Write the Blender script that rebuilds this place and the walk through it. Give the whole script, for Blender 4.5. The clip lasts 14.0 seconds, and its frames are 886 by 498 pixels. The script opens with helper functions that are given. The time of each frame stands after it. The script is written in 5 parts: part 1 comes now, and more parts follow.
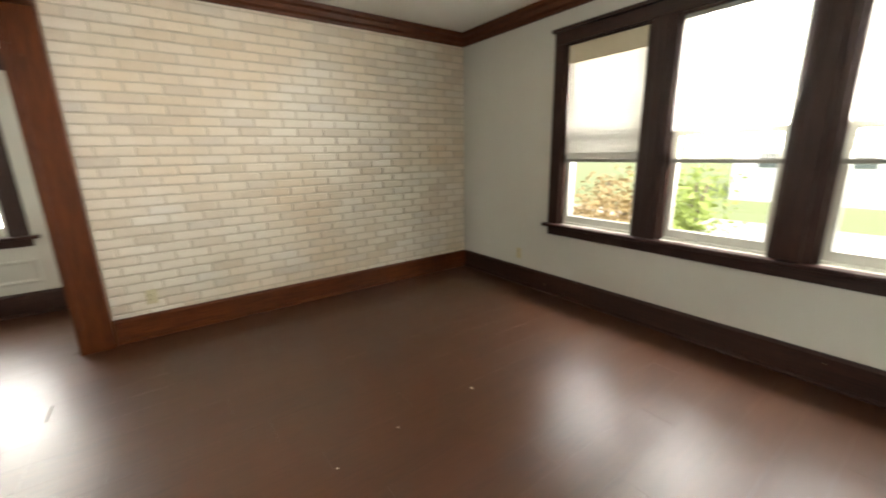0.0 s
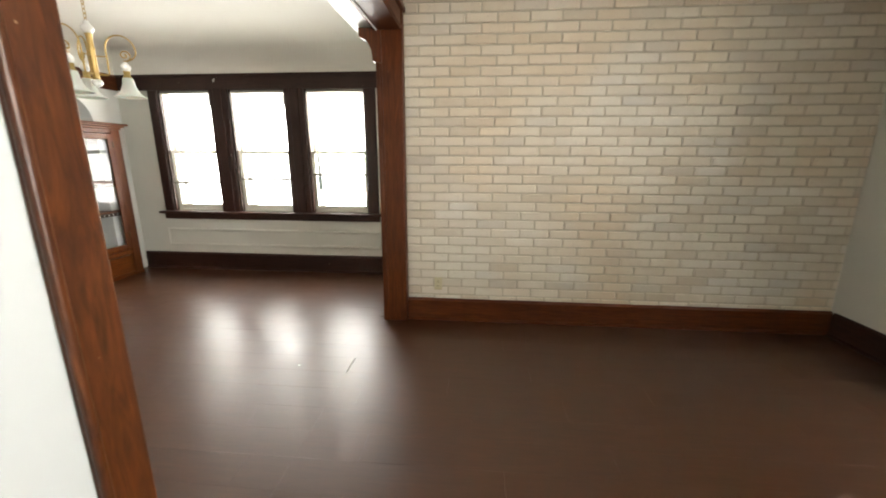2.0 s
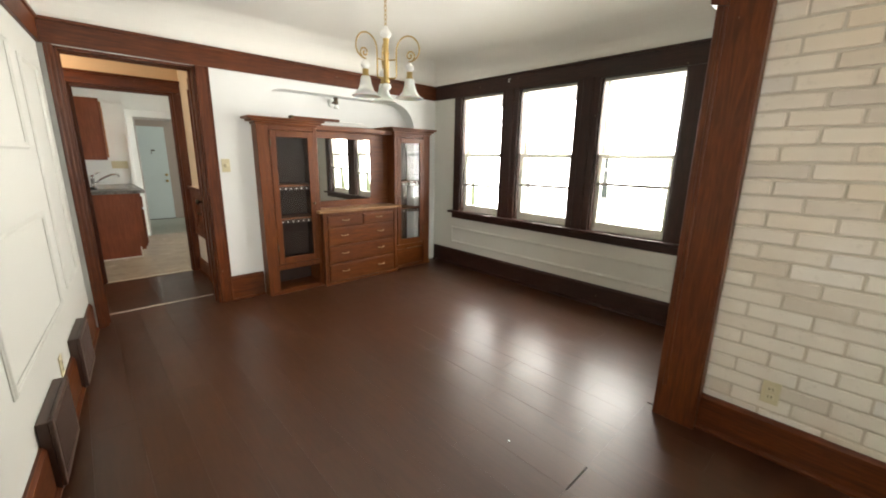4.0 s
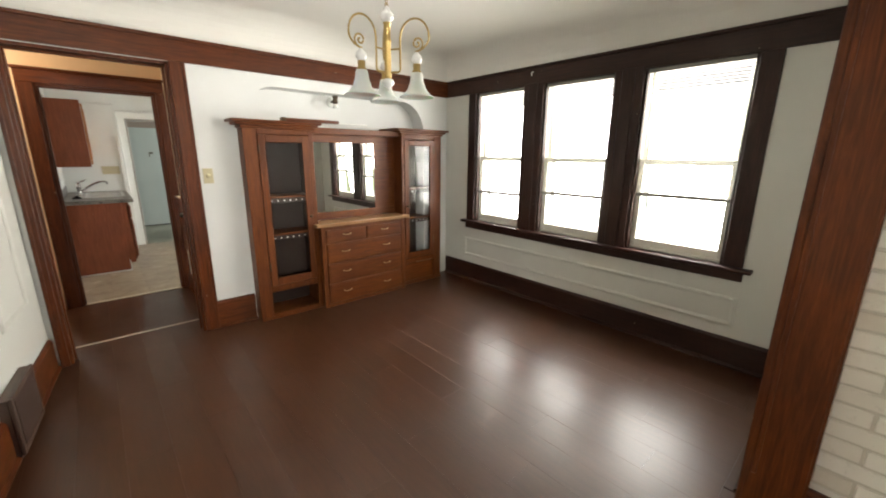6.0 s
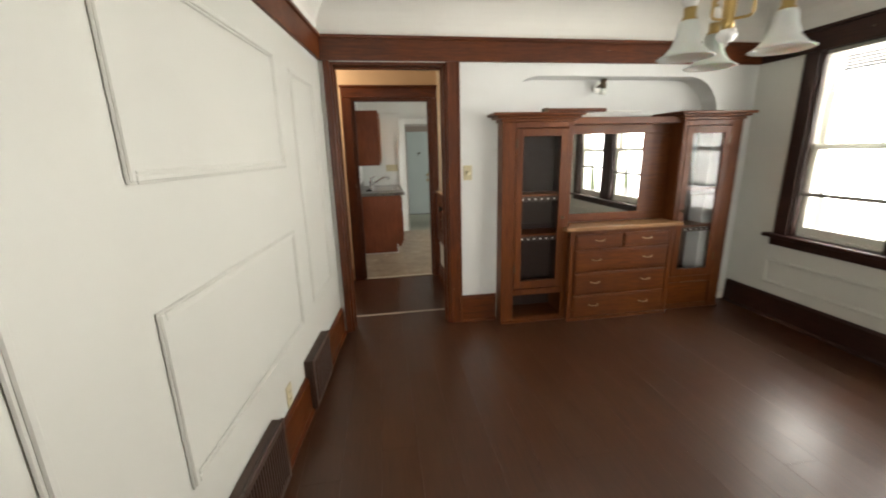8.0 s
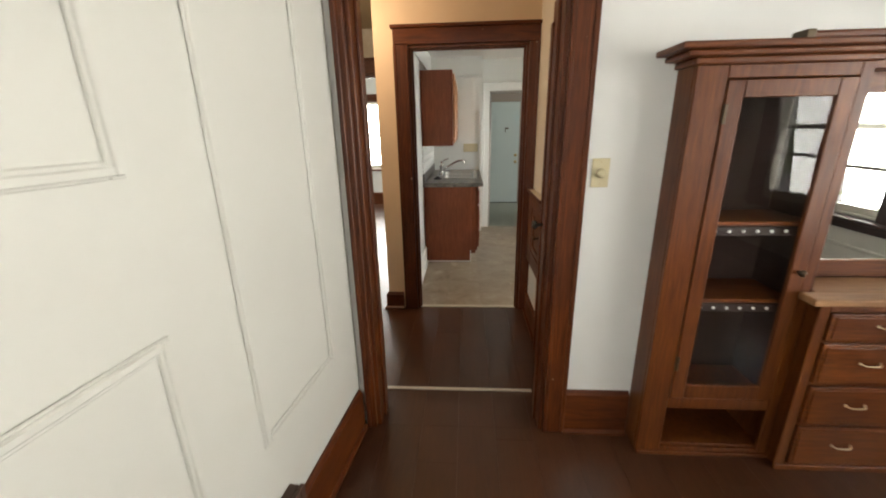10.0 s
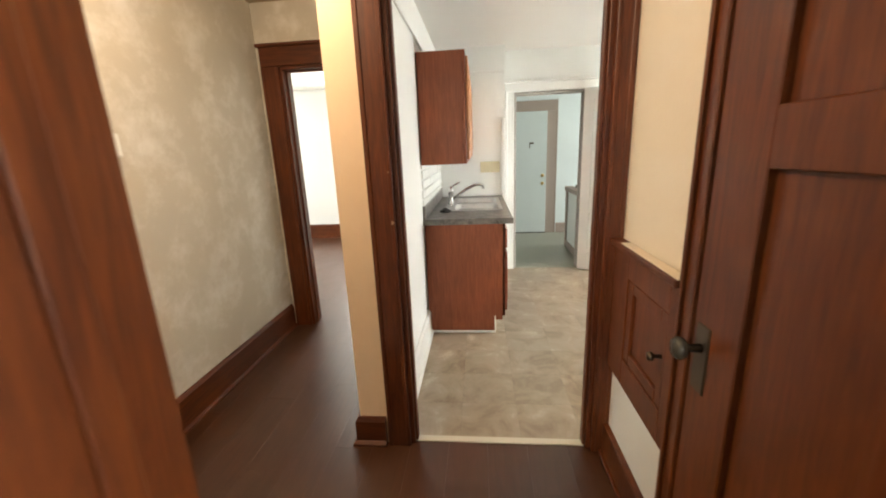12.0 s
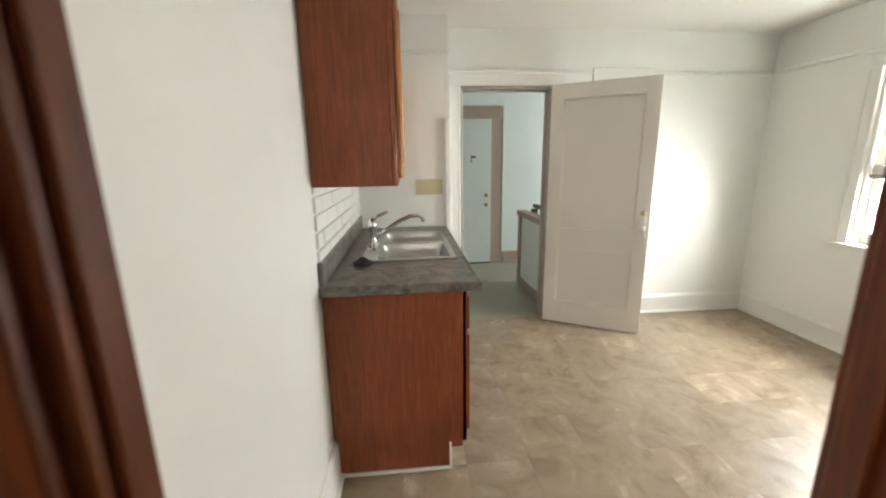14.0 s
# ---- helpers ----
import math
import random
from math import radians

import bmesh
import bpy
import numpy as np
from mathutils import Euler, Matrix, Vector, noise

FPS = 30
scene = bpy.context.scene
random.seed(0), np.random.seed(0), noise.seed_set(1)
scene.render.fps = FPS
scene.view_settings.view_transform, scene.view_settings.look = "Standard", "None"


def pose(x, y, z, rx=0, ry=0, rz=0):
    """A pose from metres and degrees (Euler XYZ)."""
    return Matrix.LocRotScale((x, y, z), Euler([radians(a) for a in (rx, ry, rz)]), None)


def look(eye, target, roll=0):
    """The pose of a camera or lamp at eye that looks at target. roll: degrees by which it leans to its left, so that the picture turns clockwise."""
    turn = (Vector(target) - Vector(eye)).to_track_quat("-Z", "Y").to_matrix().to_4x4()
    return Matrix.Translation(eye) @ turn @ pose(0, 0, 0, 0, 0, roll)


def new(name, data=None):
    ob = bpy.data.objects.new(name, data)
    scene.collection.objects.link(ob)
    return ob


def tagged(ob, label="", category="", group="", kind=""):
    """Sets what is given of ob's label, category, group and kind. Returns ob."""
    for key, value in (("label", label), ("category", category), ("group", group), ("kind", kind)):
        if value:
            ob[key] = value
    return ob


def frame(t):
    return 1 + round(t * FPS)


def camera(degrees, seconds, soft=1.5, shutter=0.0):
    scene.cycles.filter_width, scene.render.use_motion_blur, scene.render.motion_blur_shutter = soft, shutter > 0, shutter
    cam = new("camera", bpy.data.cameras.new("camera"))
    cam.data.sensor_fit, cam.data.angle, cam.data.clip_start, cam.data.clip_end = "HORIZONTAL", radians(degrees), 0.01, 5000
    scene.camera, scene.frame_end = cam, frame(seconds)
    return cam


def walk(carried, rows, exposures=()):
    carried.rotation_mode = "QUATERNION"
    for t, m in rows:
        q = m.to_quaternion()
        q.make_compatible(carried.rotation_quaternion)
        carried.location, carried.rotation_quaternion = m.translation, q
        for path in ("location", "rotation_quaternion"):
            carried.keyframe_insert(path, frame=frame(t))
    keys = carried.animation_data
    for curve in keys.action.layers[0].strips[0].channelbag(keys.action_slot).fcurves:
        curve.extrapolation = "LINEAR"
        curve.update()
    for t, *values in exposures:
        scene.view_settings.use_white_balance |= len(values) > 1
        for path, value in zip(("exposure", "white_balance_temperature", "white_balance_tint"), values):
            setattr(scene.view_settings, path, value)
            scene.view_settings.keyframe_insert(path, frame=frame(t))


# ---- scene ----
cam = camera(97.7, 14.0, 1.9, 0.35)
PATH = [
    (0, (0.163, 0.051, 1.396), (1.298, 1.626, 0.917), -1.2),
    (0.5, (0.198, 0.138, 1.423), (0.807, 1.984, 0.953), -0.9),
    (1, (0.237, 0.2, 1.448), (0.517, 2.12, 0.962), -0.1),
    (1.5, (0.261, 0.305, 1.453), (0.287, 2.237, 0.934), -0.4),
    (2, (0.297, 0.572, 1.414), (0.13, 2.51, 0.95), 0.2),
    (2.5, (0.329, 0.807, 1.391), (-0.139, 2.689, 0.899), -0.6),
    (3, (0.341, 1.058, 1.425), (-0.641, 2.735, 0.952), 0.5),
    (3.5, (0.237, 1.273, 1.399), (-1.046, 2.732, 0.926), 1.2),
    (3.7, (0.184, 1.353, 1.403), (-1.179, 2.743, 0.945), 1.2),
    (5.8, (-0.281, 1.807, 1.502), (-1.795, 3.023, 1.023), 0.3),
    (6, (-0.307, 1.807, 1.504), (-1.759, 3.097, 1.028), 0.5),
    (6.5, (-0.361, 1.813, 1.488), (-1.783, 3.137, 1.011), 0.7),
    (7, (-0.439, 1.763, 1.501), (-2.009, 2.897, 1.005), 0.5),
    (7.5, (-0.55, 1.736, 1.486), (-2.33, 2.495, 0.982), -0.6),
    (8, (-0.803, 1.791, 1.487), (-2.72, 2.086, 1.001), -1.4),
    (8.3, (-0.956, 1.824, 1.482), (-2.891, 1.934, 0.99), -1.3),
    (8.5, (-1.13, 1.846, 1.486), (-3.064, 1.898, 0.979), -1.5),
    (8.7, (-1.289, 1.878, 1.519), (-3.217, 1.908, 0.989), -1.5),
    (11, (-3.042, 1.949, 1.448), (-4.953, 1.694, 0.917), -1.0),
    (11.2, (-3.181, 1.941, 1.41), (-5.104, 1.691, 0.921), -0.8),
    (11.5, (-3.419, 1.895, 1.439), (-5.348, 1.772, 0.925), -2.8),
    (12, (-3.765, 1.881, 1.418), (-5.694, 1.69, 0.926), -2.4),
    (12.5, (-4.063, 1.855, 1.405), (-5.996, 1.729, 0.907), -1.8),
    (13, (-4.41, 1.822, 1.427), (-6.35, 1.869, 0.941), -2.0),
    (13.5, (-4.746, 1.832, 1.411), (-6.694, 1.851, 0.96), -0.6),
    (14, (-5.064, 1.829, 1.408), (-7.008, 2.005, 0.972), -0.9),
]
walk(cam, [(t, look(eye, target, roll)) for t, eye, target, roll in PATH],
     [(0, 1.9), (1.0, 1.75), (2.5, 1.62), (3.5, 1.5), (6.5, 1.3), (7.5, 1.08), (8.0, 1.03), (8.7, 1.1), (11, 1.15), (11.5, 1.62), (12, 2.1), (12.5, 2.15), (13, 2.0), (13.5, 1.85), (14, 1.62)])

# ---- world, sun, exposure ----
world = bpy.data.worlds.new("overcast_sky")
scene.world = world
world.use_nodes = True
wn = world.node_tree
sky = wn.nodes.new("ShaderNodeTexSky")
sky.sky_type = "NISHITA"
sky.sun_disc = False
sky.sun_elevation = radians(61)
sky.sun_rotation = radians(220)
sky.air_density = 1.0
sky.dust_density = 4.0
hsv = wn.nodes.new("ShaderNodeHueSaturation")
hsv.inputs["Saturation"].default_value = 0.35
wn.links.new(sky.outputs[0], hsv.inputs["Color"])
wn.links.new(hsv.outputs[0], wn.nodes["Background"].inputs[0])
wn.nodes["Background"].inputs[1].default_value = 0.15

sun = new("sun", bpy.data.lights.new("sun", "SUN"))
sun.data.energy = 1.5
sun.data.angle = radians(30)
sun.data.color = (1.0, 0.95, 0.88)
sun.matrix_world = look((-5, -6, 14), (0, 0, 0))


LIVING, DINING, KITCHEN, BACK, BEDROOM = 32, 22, 60, 18, 22


def window_light(name, place, target, w, h, watts, colour=(1.0, 0.97, 0.90)):
    """An area lamp in a window's opening, for the sky's light."""
    la = bpy.data.lights.new(name, "AREA")
    la.shape, la.size, la.size_y, la.energy, la.color = "RECTANGLE", w, h, watts, colour
    ob = new(name, la)
    ob.matrix_world = look(place, target)
    return ob


for yc in (2.005, 1.10, 0.195):
    window_light("sky_light_living", (3.40, yc, 1.80), (0, yc, 1.3), 0.64, 0.86, LIVING)
for xc in (-3.145, -2.257, -1.335):
    window_light("sky_light_dining", (xc, 5.31, 1.46), (xc, 0, 0.7), 0.6, 1.34, DINING)
window_light("sky_light_kitchen", (-7.11, 5.155, 1.39), (-7.0, 0, 0.6), 0.7, 1.1, KITCHEN, (0.98, 0.98, 0.955))
# added lamp: its opening is out of view and only brightens the back room
window_light("added_light_back_room", (-9.3, 6.33, 1.42), (-9.3, 0, 1.42), 1.35, 1.4, BACK, (0.94, 0.98, 1.0))
window_light("sky_light_bedroom", (-10.45, 0.085, 1.38), (0, 0.085, 1.38), 0.68, 1.25, BEDROOM)
window_light("sky_light_bedroom", (-8.75, -2.72, 1.38), (-8.75, 0, 1.38), 1.05, 1.25, BEDROOM)


hall_bulb = new("hall_bulb", bpy.data.lights.new("hall_bulb", "POINT"))
hall_bulb.data.energy, hall_bulb.data.color, hall_bulb.data.shadow_soft_size = 11.0, (1.0, 0.76, 0.52), 0.04
hall_bulb.location = (-4.85, 1.0, 2.29)


# ---- materials ----
def mat(name, colour, rough=0.6, metal=0.0, spec=0.5):
    m = bpy.data.materials.new(name)
    m.use_nodes = True
    b = m.node_tree.nodes["Principled BSDF"]
    b.inputs["Base Color"].default_value = (*colour, 1)
    b.inputs["Roughness"].default_value = rough
    b.inputs["Metallic"].default_value = metal
    b.inputs["Specular IOR Level"].default_value = spec
    return m, m.node_tree, b


def coords(nt, scale, jitter=False):
    tc = nt.nodes.new("ShaderNodeTexCoord")
    mp = nt.nodes.new("ShaderNodeMapping")
    mp.inputs["Scale"].default_value = scale
    nt.links.new(tc.outputs["Object"], mp.inputs["Vector"])
    if jitter:
        oi = nt.nodes.new("ShaderNodeObjectInfo")
        mul = nt.nodes.new("ShaderNodeMath")
        mul.operation = "MULTIPLY"
        mul.inputs[1].default_value = 37.0
        nt.links.new(oi.outputs["Random"], mul.inputs[0])
        nt.links.new(mul.outputs[0], mp.inputs["Location"])
    return mp.outputs[0]


def noise_tex(nt, vec, scale, detail=4, rough=0.55, dist=0.0):
    n = nt.nodes.new("ShaderNodeTexNoise")
    n.inputs["Scale"].default_value = scale
    n.inputs["Detail"].default_value = detail
    n.inputs["Roughness"].default_value = rough
    n.inputs["Distortion"].default_value = dist
    nt.links.new(vec, n.inputs["Vector"])
    return n.outputs["Fac"]


def ramp(nt, fac, stops):
    r = nt.nodes.new("ShaderNodeValToRGB")
    while len(r.color_ramp.elements) < len(stops):
        r.color_ramp.elements.new(0.5)
    for e, (p, c) in zip(r.color_ramp.elements, stops):
        e.position, e.color = p, (*c, 1)
    nt.links.new(fac, r.inputs[0])
    return r.outputs[0]


def mix(nt, a, b, fac, mode="MIX"):
    n = nt.nodes.new("ShaderNodeMix")
    n.data_type, n.blend_type = "RGBA", mode
    for sock, v in ((n.inputs["Factor"], fac), (n.inputs["A"], a), (n.inputs["B"], b)):
        if isinstance(v, (int, float)):
            sock.default_value = v
        elif isinstance(v, tuple):
            sock.default_value = (*v, 1)
        else:
            nt.links.new(v, sock)
    return n.outputs["Result"]


def bump(nt, b, fac, strength, dist=0.01):
    n = nt.nodes.new("ShaderNodeBump")
    n.inputs["Strength"].default_value, n.inputs["Distance"].default_value = strength, dist
    nt.links.new(fac, n.inputs["Height"])
    nt.links.new(n.outputs[0], b.inputs["Normal"])


def spread(nt, fac, lo, hi):
    n = nt.nodes.new("ShaderNodeMapRange")
    n.inputs["To Min"].default_value, n.inputs["To Max"].default_value = lo, hi
    nt.links.new(fac, n.inputs["Value"])
    return n.outputs[0]


def wood(name, dark, light, axis="z", rough=0.33, jitter=False, gs=16.0, twist=1.6):
    """Varnished wood with the grain along one axis, worn patches and scuffs."""
    m, nt, b = mat(name, dark, rough, 0.0, 0.32)
    s = {"x": (1.2, gs, gs), "y": (gs, 1.2, gs), "z": (gs, gs, 1.2)}[axis]
    v = coords(nt, s, jitter)
    grain = noise_tex(nt, v, 2.2, 6, 0.65, twist)
    fine = noise_tex(nt, v, 9.0, 3, 0.6)
    col = ramp(nt, grain, [(0.28, dark), (0.5, tuple((p + q) / 2 for p, q in zip(dark, light))), (0.72, light)])
    big = noise_tex(nt, coords(nt, (1, 1, 1), jitter), 2.4, 3)
    col = mix(nt, col, tuple(c * 0.55 for c in dark), spread(nt, big, -0.25, 0.75))
    col = mix(nt, col, tuple(c * 0.5 for c in dark), spread(nt, fine, -0.35, 0.65))
    chip = noise_tex(nt, coords(nt, (1, 1, 1), jitter), 26.0, 2, 0.5)
    col = mix(nt, col, (0.46, 0.36, 0.26), ramp(nt, chip, [(0.775, (0, 0, 0)), (0.80, (0.65, 0.65, 0.65))]))
    nt.links.new(col, b.inputs["Base Color"])
    nt.links.new(spread(nt, big, rough - 0.1, rough + 0.22), b.inputs["Roughness"])
    bump(nt, b, fine, 0.08, 0.002)
    return m


def paint(name, colour, rough=0.55, mottle=0.06, bumpy=0.12, scale=2.0, stain=None, amount=0.0, stain_scale=1.3):
    """Brushed wall paint over old plaster."""
    m, nt, b = mat(name, colour, rough)
    v = coords(nt, (1, 1, 1))
    n1 = noise_tex(nt, v, scale, 5, 0.6)
    col = mix(nt, tuple(c * (1 - mottle) for c in colour), tuple(min(1, c * (1 + mottle)) for c in colour), n1)
    if stain:
        n2 = noise_tex(nt, v, stain_scale, 8, 0.7, 0.1)
        f = ramp(nt, n2, [(0.48, (0, 0, 0)), (0.68, (amount,) * 3)])
        col = mix(nt, col, stain, f)
    nt.links.new(col, b.inputs["Base Color"])
    n3 = noise_tex(nt, v, 45, 4, 0.6)
    nt.links.new(spread(nt, n1, rough - 0.08, rough + 0.1), b.inputs["Roughness"])
    bump(nt, b, n3, bumpy, 0.004)
    return m


DARK, RED = (0.055, 0.0122, 0.0030), (0.185, 0.047, 0.0090)
TRIM = {a: wood("trim_wood_" + a, DARK, RED, a, 0.34) for a in "xyz"}
# trim wood of the window walls, with its backlit shade put into the colour
SHADED_TRIM = {a: wood("shaded_trim_" + a, (0.020, 0.008, 0.006), (0.062, 0.022, 0.013), a, 0.38) for a in "xyz"}
OAK = {a: wood("cabinet_wood_" + a, (0.070, 0.0155, 0.0026), (0.215, 0.060, 0.0088), a, 0.36) for a in "xyz"}
POST = wood("post_wood", (0.036, 0.0090, 0.0026), (0.155, 0.045, 0.0092), "z", 0.36, gs=7.0, twist=3.5)
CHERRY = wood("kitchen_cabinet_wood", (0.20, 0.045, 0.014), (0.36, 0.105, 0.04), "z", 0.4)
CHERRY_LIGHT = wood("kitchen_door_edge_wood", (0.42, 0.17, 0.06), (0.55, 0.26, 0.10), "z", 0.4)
HALLDOOR = wood("hall_door_wood", (0.068, 0.0160, 0.0040), (0.195, 0.052, 0.0100), "z", 0.35)
WALL_W = paint("white_wall_paint", (0.68, 0.69, 0.67), 0.6)
WALL_L = paint("living_wall_paint", (0.58, 0.57, 0.51), 0.6)
WALL_C = paint("cool_white_wall_paint", (0.54, 0.57, 0.57), 0.6)
WALL_D = paint("dining_wall_paint", (0.60, 0.60, 0.55), 0.5)
WALL_H = paint("hall_plaster", (0.54, 0.50, 0.42), 0.5, 0.16, 0.35, 2.5, (0.76, 0.74, 0.70), 0.6, 5.0)
WALL_O = paint("peach_plaster", (0.70, 0.53, 0.36), 0.5, 0.08, 0.3, 3.0, (0.72, 0.58, 0.42), 0.6)
WALL_P = paint("cream_plaster", (0.72, 0.64, 0.51), 0.5, 0.06, 0.3, 3.0, (0.74, 0.67, 0.56), 0.5, 2.5)
WALL_K = paint("kitchen_wall_paint", (0.80, 0.81, 0.77), 0.45)
WALL_B = paint("back_room_paint", (0.74, 0.79, 0.77), 0.5)
CEIL = paint("ceiling_paint", (0.76, 0.75, 0.70), 0.75, 0.04, 0.2, 1.2)
WHITE = paint("white_trim_paint", (0.78, 0.78, 0.74), 0.38, 0.03, 0.05)
TAUPE = paint("taupe_trim_paint", (0.36, 0.28, 0.23), 0.5)
SASH = paint("sash_paint", (0.66, 0.65, 0.58), 0.45)
BLIND = paint("blind_vinyl", (0.72, 0.71, 0.66), 0.45, 0.02, 0.02)
bnt = BLIND.node_tree
thin = bnt.nodes.new("ShaderNodeBsdfTranslucent")
thin.inputs[0].default_value = (0.85, 0.84, 0.78, 1)
part_lit = bnt.nodes.new("ShaderNodeMixShader")
part_lit.inputs[0].default_value = 0.01
bnt.links.new(bnt.nodes["Principled BSDF"].outputs[0], part_lit.inputs[1])
bnt.links.new(thin.outputs[0], part_lit.inputs[2])
bnt.links.new(part_lit.outputs[0], bnt.nodes["Material Output"].inputs[0])
VALANCE = paint("cream_valance", (0.60, 0.53, 0.38), 0.5, 0.05, 0.05)
RAIL = paint("blind_rail", (0.30, 0.29, 0.26), 0.5, 0.02, 0.02)
IVORY = mat("ivory_plastic", (0.55, 0.49, 0.31), 0.4)[0]
BLACK = mat("dark_slot", (0.015, 0.013, 0.012), 0.6)[0]
BRASS = mat("aged_brass", (0.46, 0.33, 0.13), 0.38, 1.0)[0]
BRONZE = mat("dark_bronze", (0.10, 0.075, 0.05), 0.4, 0.9)[0]
CHROME = mat("chrome", (0.75, 0.75, 0.74), 0.12, 1.0)[0]
NICKEL = mat("satin_nickel", (0.52, 0.42, 0.28), 0.28, 1.0)[0]
MIRROR = mat("mirror_silver", (0.85, 0.86, 0.85), 0.015, 1.0)[0]
# near-black: the shade inside the china cabinet is put into the colour
DARKIN = mat("shaded_cabinet_inside", (0.022, 0.009, 0.005), 0.6)[0]
VENT = paint("vent_metal", (0.075, 0.042, 0.03), 0.4)
GREY = mat("grey_display", (0.09, 0.11, 0.10), 0.3)[0]

glass_m, gnt, gb = mat("window_glass", (1, 1, 1), 0.0)
gb.inputs["Transmission Weight"].default_value = 1.0
gb.inputs["IOR"].default_value = 1.45
GLASS = glass_m
old_m, gnt, gb = mat("cabinet_glass", (1, 1, 1), 0.0)
gb.inputs["Transmission Weight"].default_value = 1.0
gb.inputs["IOR"].default_value = 1.28
OLDGLASS = old_m
PORC = mat("white_porcelain", (0.80, 0.80, 0.78), 0.15)[0]
shade_m, snt, sb = mat("frosted_glass", (0.80, 0.82, 0.78), 0.35)
sb.inputs["Transmission Weight"].default_value = 0.35
sb.inputs["Subsurface Weight"].default_value = 0.1
FROST = shade_m

steel_m, nt, b = mat("brushed_steel", (0.55, 0.55, 0.54), 0.3, 1.0)
nt.links.new(spread(nt, noise_tex(nt, coords(nt, (2, 60, 60)), 3), 0.2, 0.42), b.inputs["Roughness"])
STEEL = steel_m

# counter laminate: grey brown mottled stone pattern
LAM, nt, b = mat("counter_laminate", (0.16, 0.14, 0.12), 0.32)
v = coords(nt, (1, 1, 1))
n1 = noise_tex(nt, v, 9, 8, 0.7, 1.2)
col = ramp(nt, n1, [(0.35, (0.055, 0.048, 0.042)), (0.5, (0.15, 0.135, 0.12)), (0.66, (0.28, 0.25, 0.22))])
nt.links.new(col, b.inputs["Base Color"])

# painted brick: cream whitewash with warm bodies showing through
BRICK, nt, b = mat("whitewashed_brick", (0.6, 0.56, 0.48), 0.78, 0.0, 0.3)
oi = nt.nodes.new("ShaderNodeObjectInfo")
v = coords(nt, (1, 1, 1), True)
body = ramp(nt, oi.outputs["Random"], [(0.0, (0.53, 0.47, 0.38)), (0.22, (0.65, 0.60, 0.51)), (0.6, (0.71, 0.67, 0.58)), (0.85, (0.70, 0.67, 0.61)), (1.0, (0.50, 0.47, 0.42))])
n1 = noise_tex(nt, v, 9, 6, 0.65)
col = mix(nt, body, (0.75, 0.72, 0.64), spread(nt, n1, -0.15, 0.55))
n2 = noise_tex(nt, v, 30, 5, 0.7)
gp_ = nt.nodes.new("ShaderNodeNewGeometry")
warm = noise_tex(nt, gp_.outputs["Position"], 1.1, 3, 0.5)
col = mix(nt, col, (0.66, 0.51, 0.34), ramp(nt, warm, [(0.40, (0.08,) * 3), (0.66, (0.55,) * 3)]))
col = mix(nt, col, (0.42, 0.36, 0.28), ramp(nt, n2, [(0.58, (0, 0, 0)), (0.78, (0.5, 0.5, 0.5))]))
nt.links.new(col, b.inputs["Base Color"])
bump(nt, b, n2, 0.35, 0.004)
MORTAR = paint("brick_mortar", (0.52, 0.46, 0.36), 0.8, 0.12, 0.4, 12)

# dark brown painted floor boards, glossy and scuffed
FLOOR, nt, b = mat("dark_floor_board", (0.06, 0.03, 0.018), 0.25, 0.0, 0.72)
v = coords(nt, (1.5, 14, 14), True)
g = noise_tex(nt, v, 2.5, 6, 0.65, 1.0)
oi = nt.nodes.new("ShaderNodeObjectInfo")
col = ramp(nt, g, [(0.3, (0.043, 0.0150, 0.0062)), (0.7, (0.070, 0.0245, 0.0098))])
col = mix(nt, col, (0.076, 0.027, 0.011), spread(nt, oi.outputs["Random"], 0.0, 0.3))
w = noise_tex(nt, coords(nt, (1, 1, 1), True), 5, 6, 0.7)
nt.links.new(col, b.inputs["Base Color"])
nt.links.new(spread(nt, w, 0.24, 0.42), b.inputs["Roughness"])

# vinyl kitchen floor, beige and grey clouds
VINYL, nt, b = mat("vinyl_floor_tile", (0.3, 0.26, 0.2), 0.4)
v = coords(nt, (1, 1, 1), True)
n1 = noise_tex(nt, v, 5, 8, 0.65, 0.6)
oi = nt.nodes.new("ShaderNodeObjectInfo")
col = ramp(nt, n1, [(0.36, (0.21, 0.152, 0.097)), (0.48, (0.31, 0.237, 0.160)), (0.60, (0.37, 0.292, 0.212)), (0.66, (0.47, 0.386, 0.295))])
col = mix(nt, col, (0.25, 0.215, 0.165), spread(nt, oi.outputs["Random"], 0.0, 0.4))
nt.links.new(col, b.inputs["Base Color"])
nt.links.new(spread(nt, n1, 0.3, 0.5), b.inputs["Roughness"])
VINYL_G = paint("back_room_vinyl", (0.31, 0.30, 0.23), 0.35, 0.2, 0.05, 6)

GRASS = paint("lawn", (0.17, 0.20, 0.08), 0.9, 0.3, 0.5, 6)
CONC = paint("concrete_drive", (0.45, 0.43, 0.40), 0.85, 0.1, 0.3, 4)
SIDING = paint("white_siding", (0.78, 0.78, 0.76), 0.5)
ROOF = paint("grey_roof", (0.12, 0.115, 0.11), 0.9, 0.2, 0.4, 8)
LEAF_G = paint("green_leaf", (0.32, 0.40, 0.10), 0.6, 0.4, 0.0, 30)
LEAF_R = paint("rusty_leaf", (0.38, 0.27, 0.12), 0.6, 0.4, 0.0, 30)
BARK = paint("bark", (0.10, 0.07, 0.05), 0.9, 0.3, 0.5, 20)


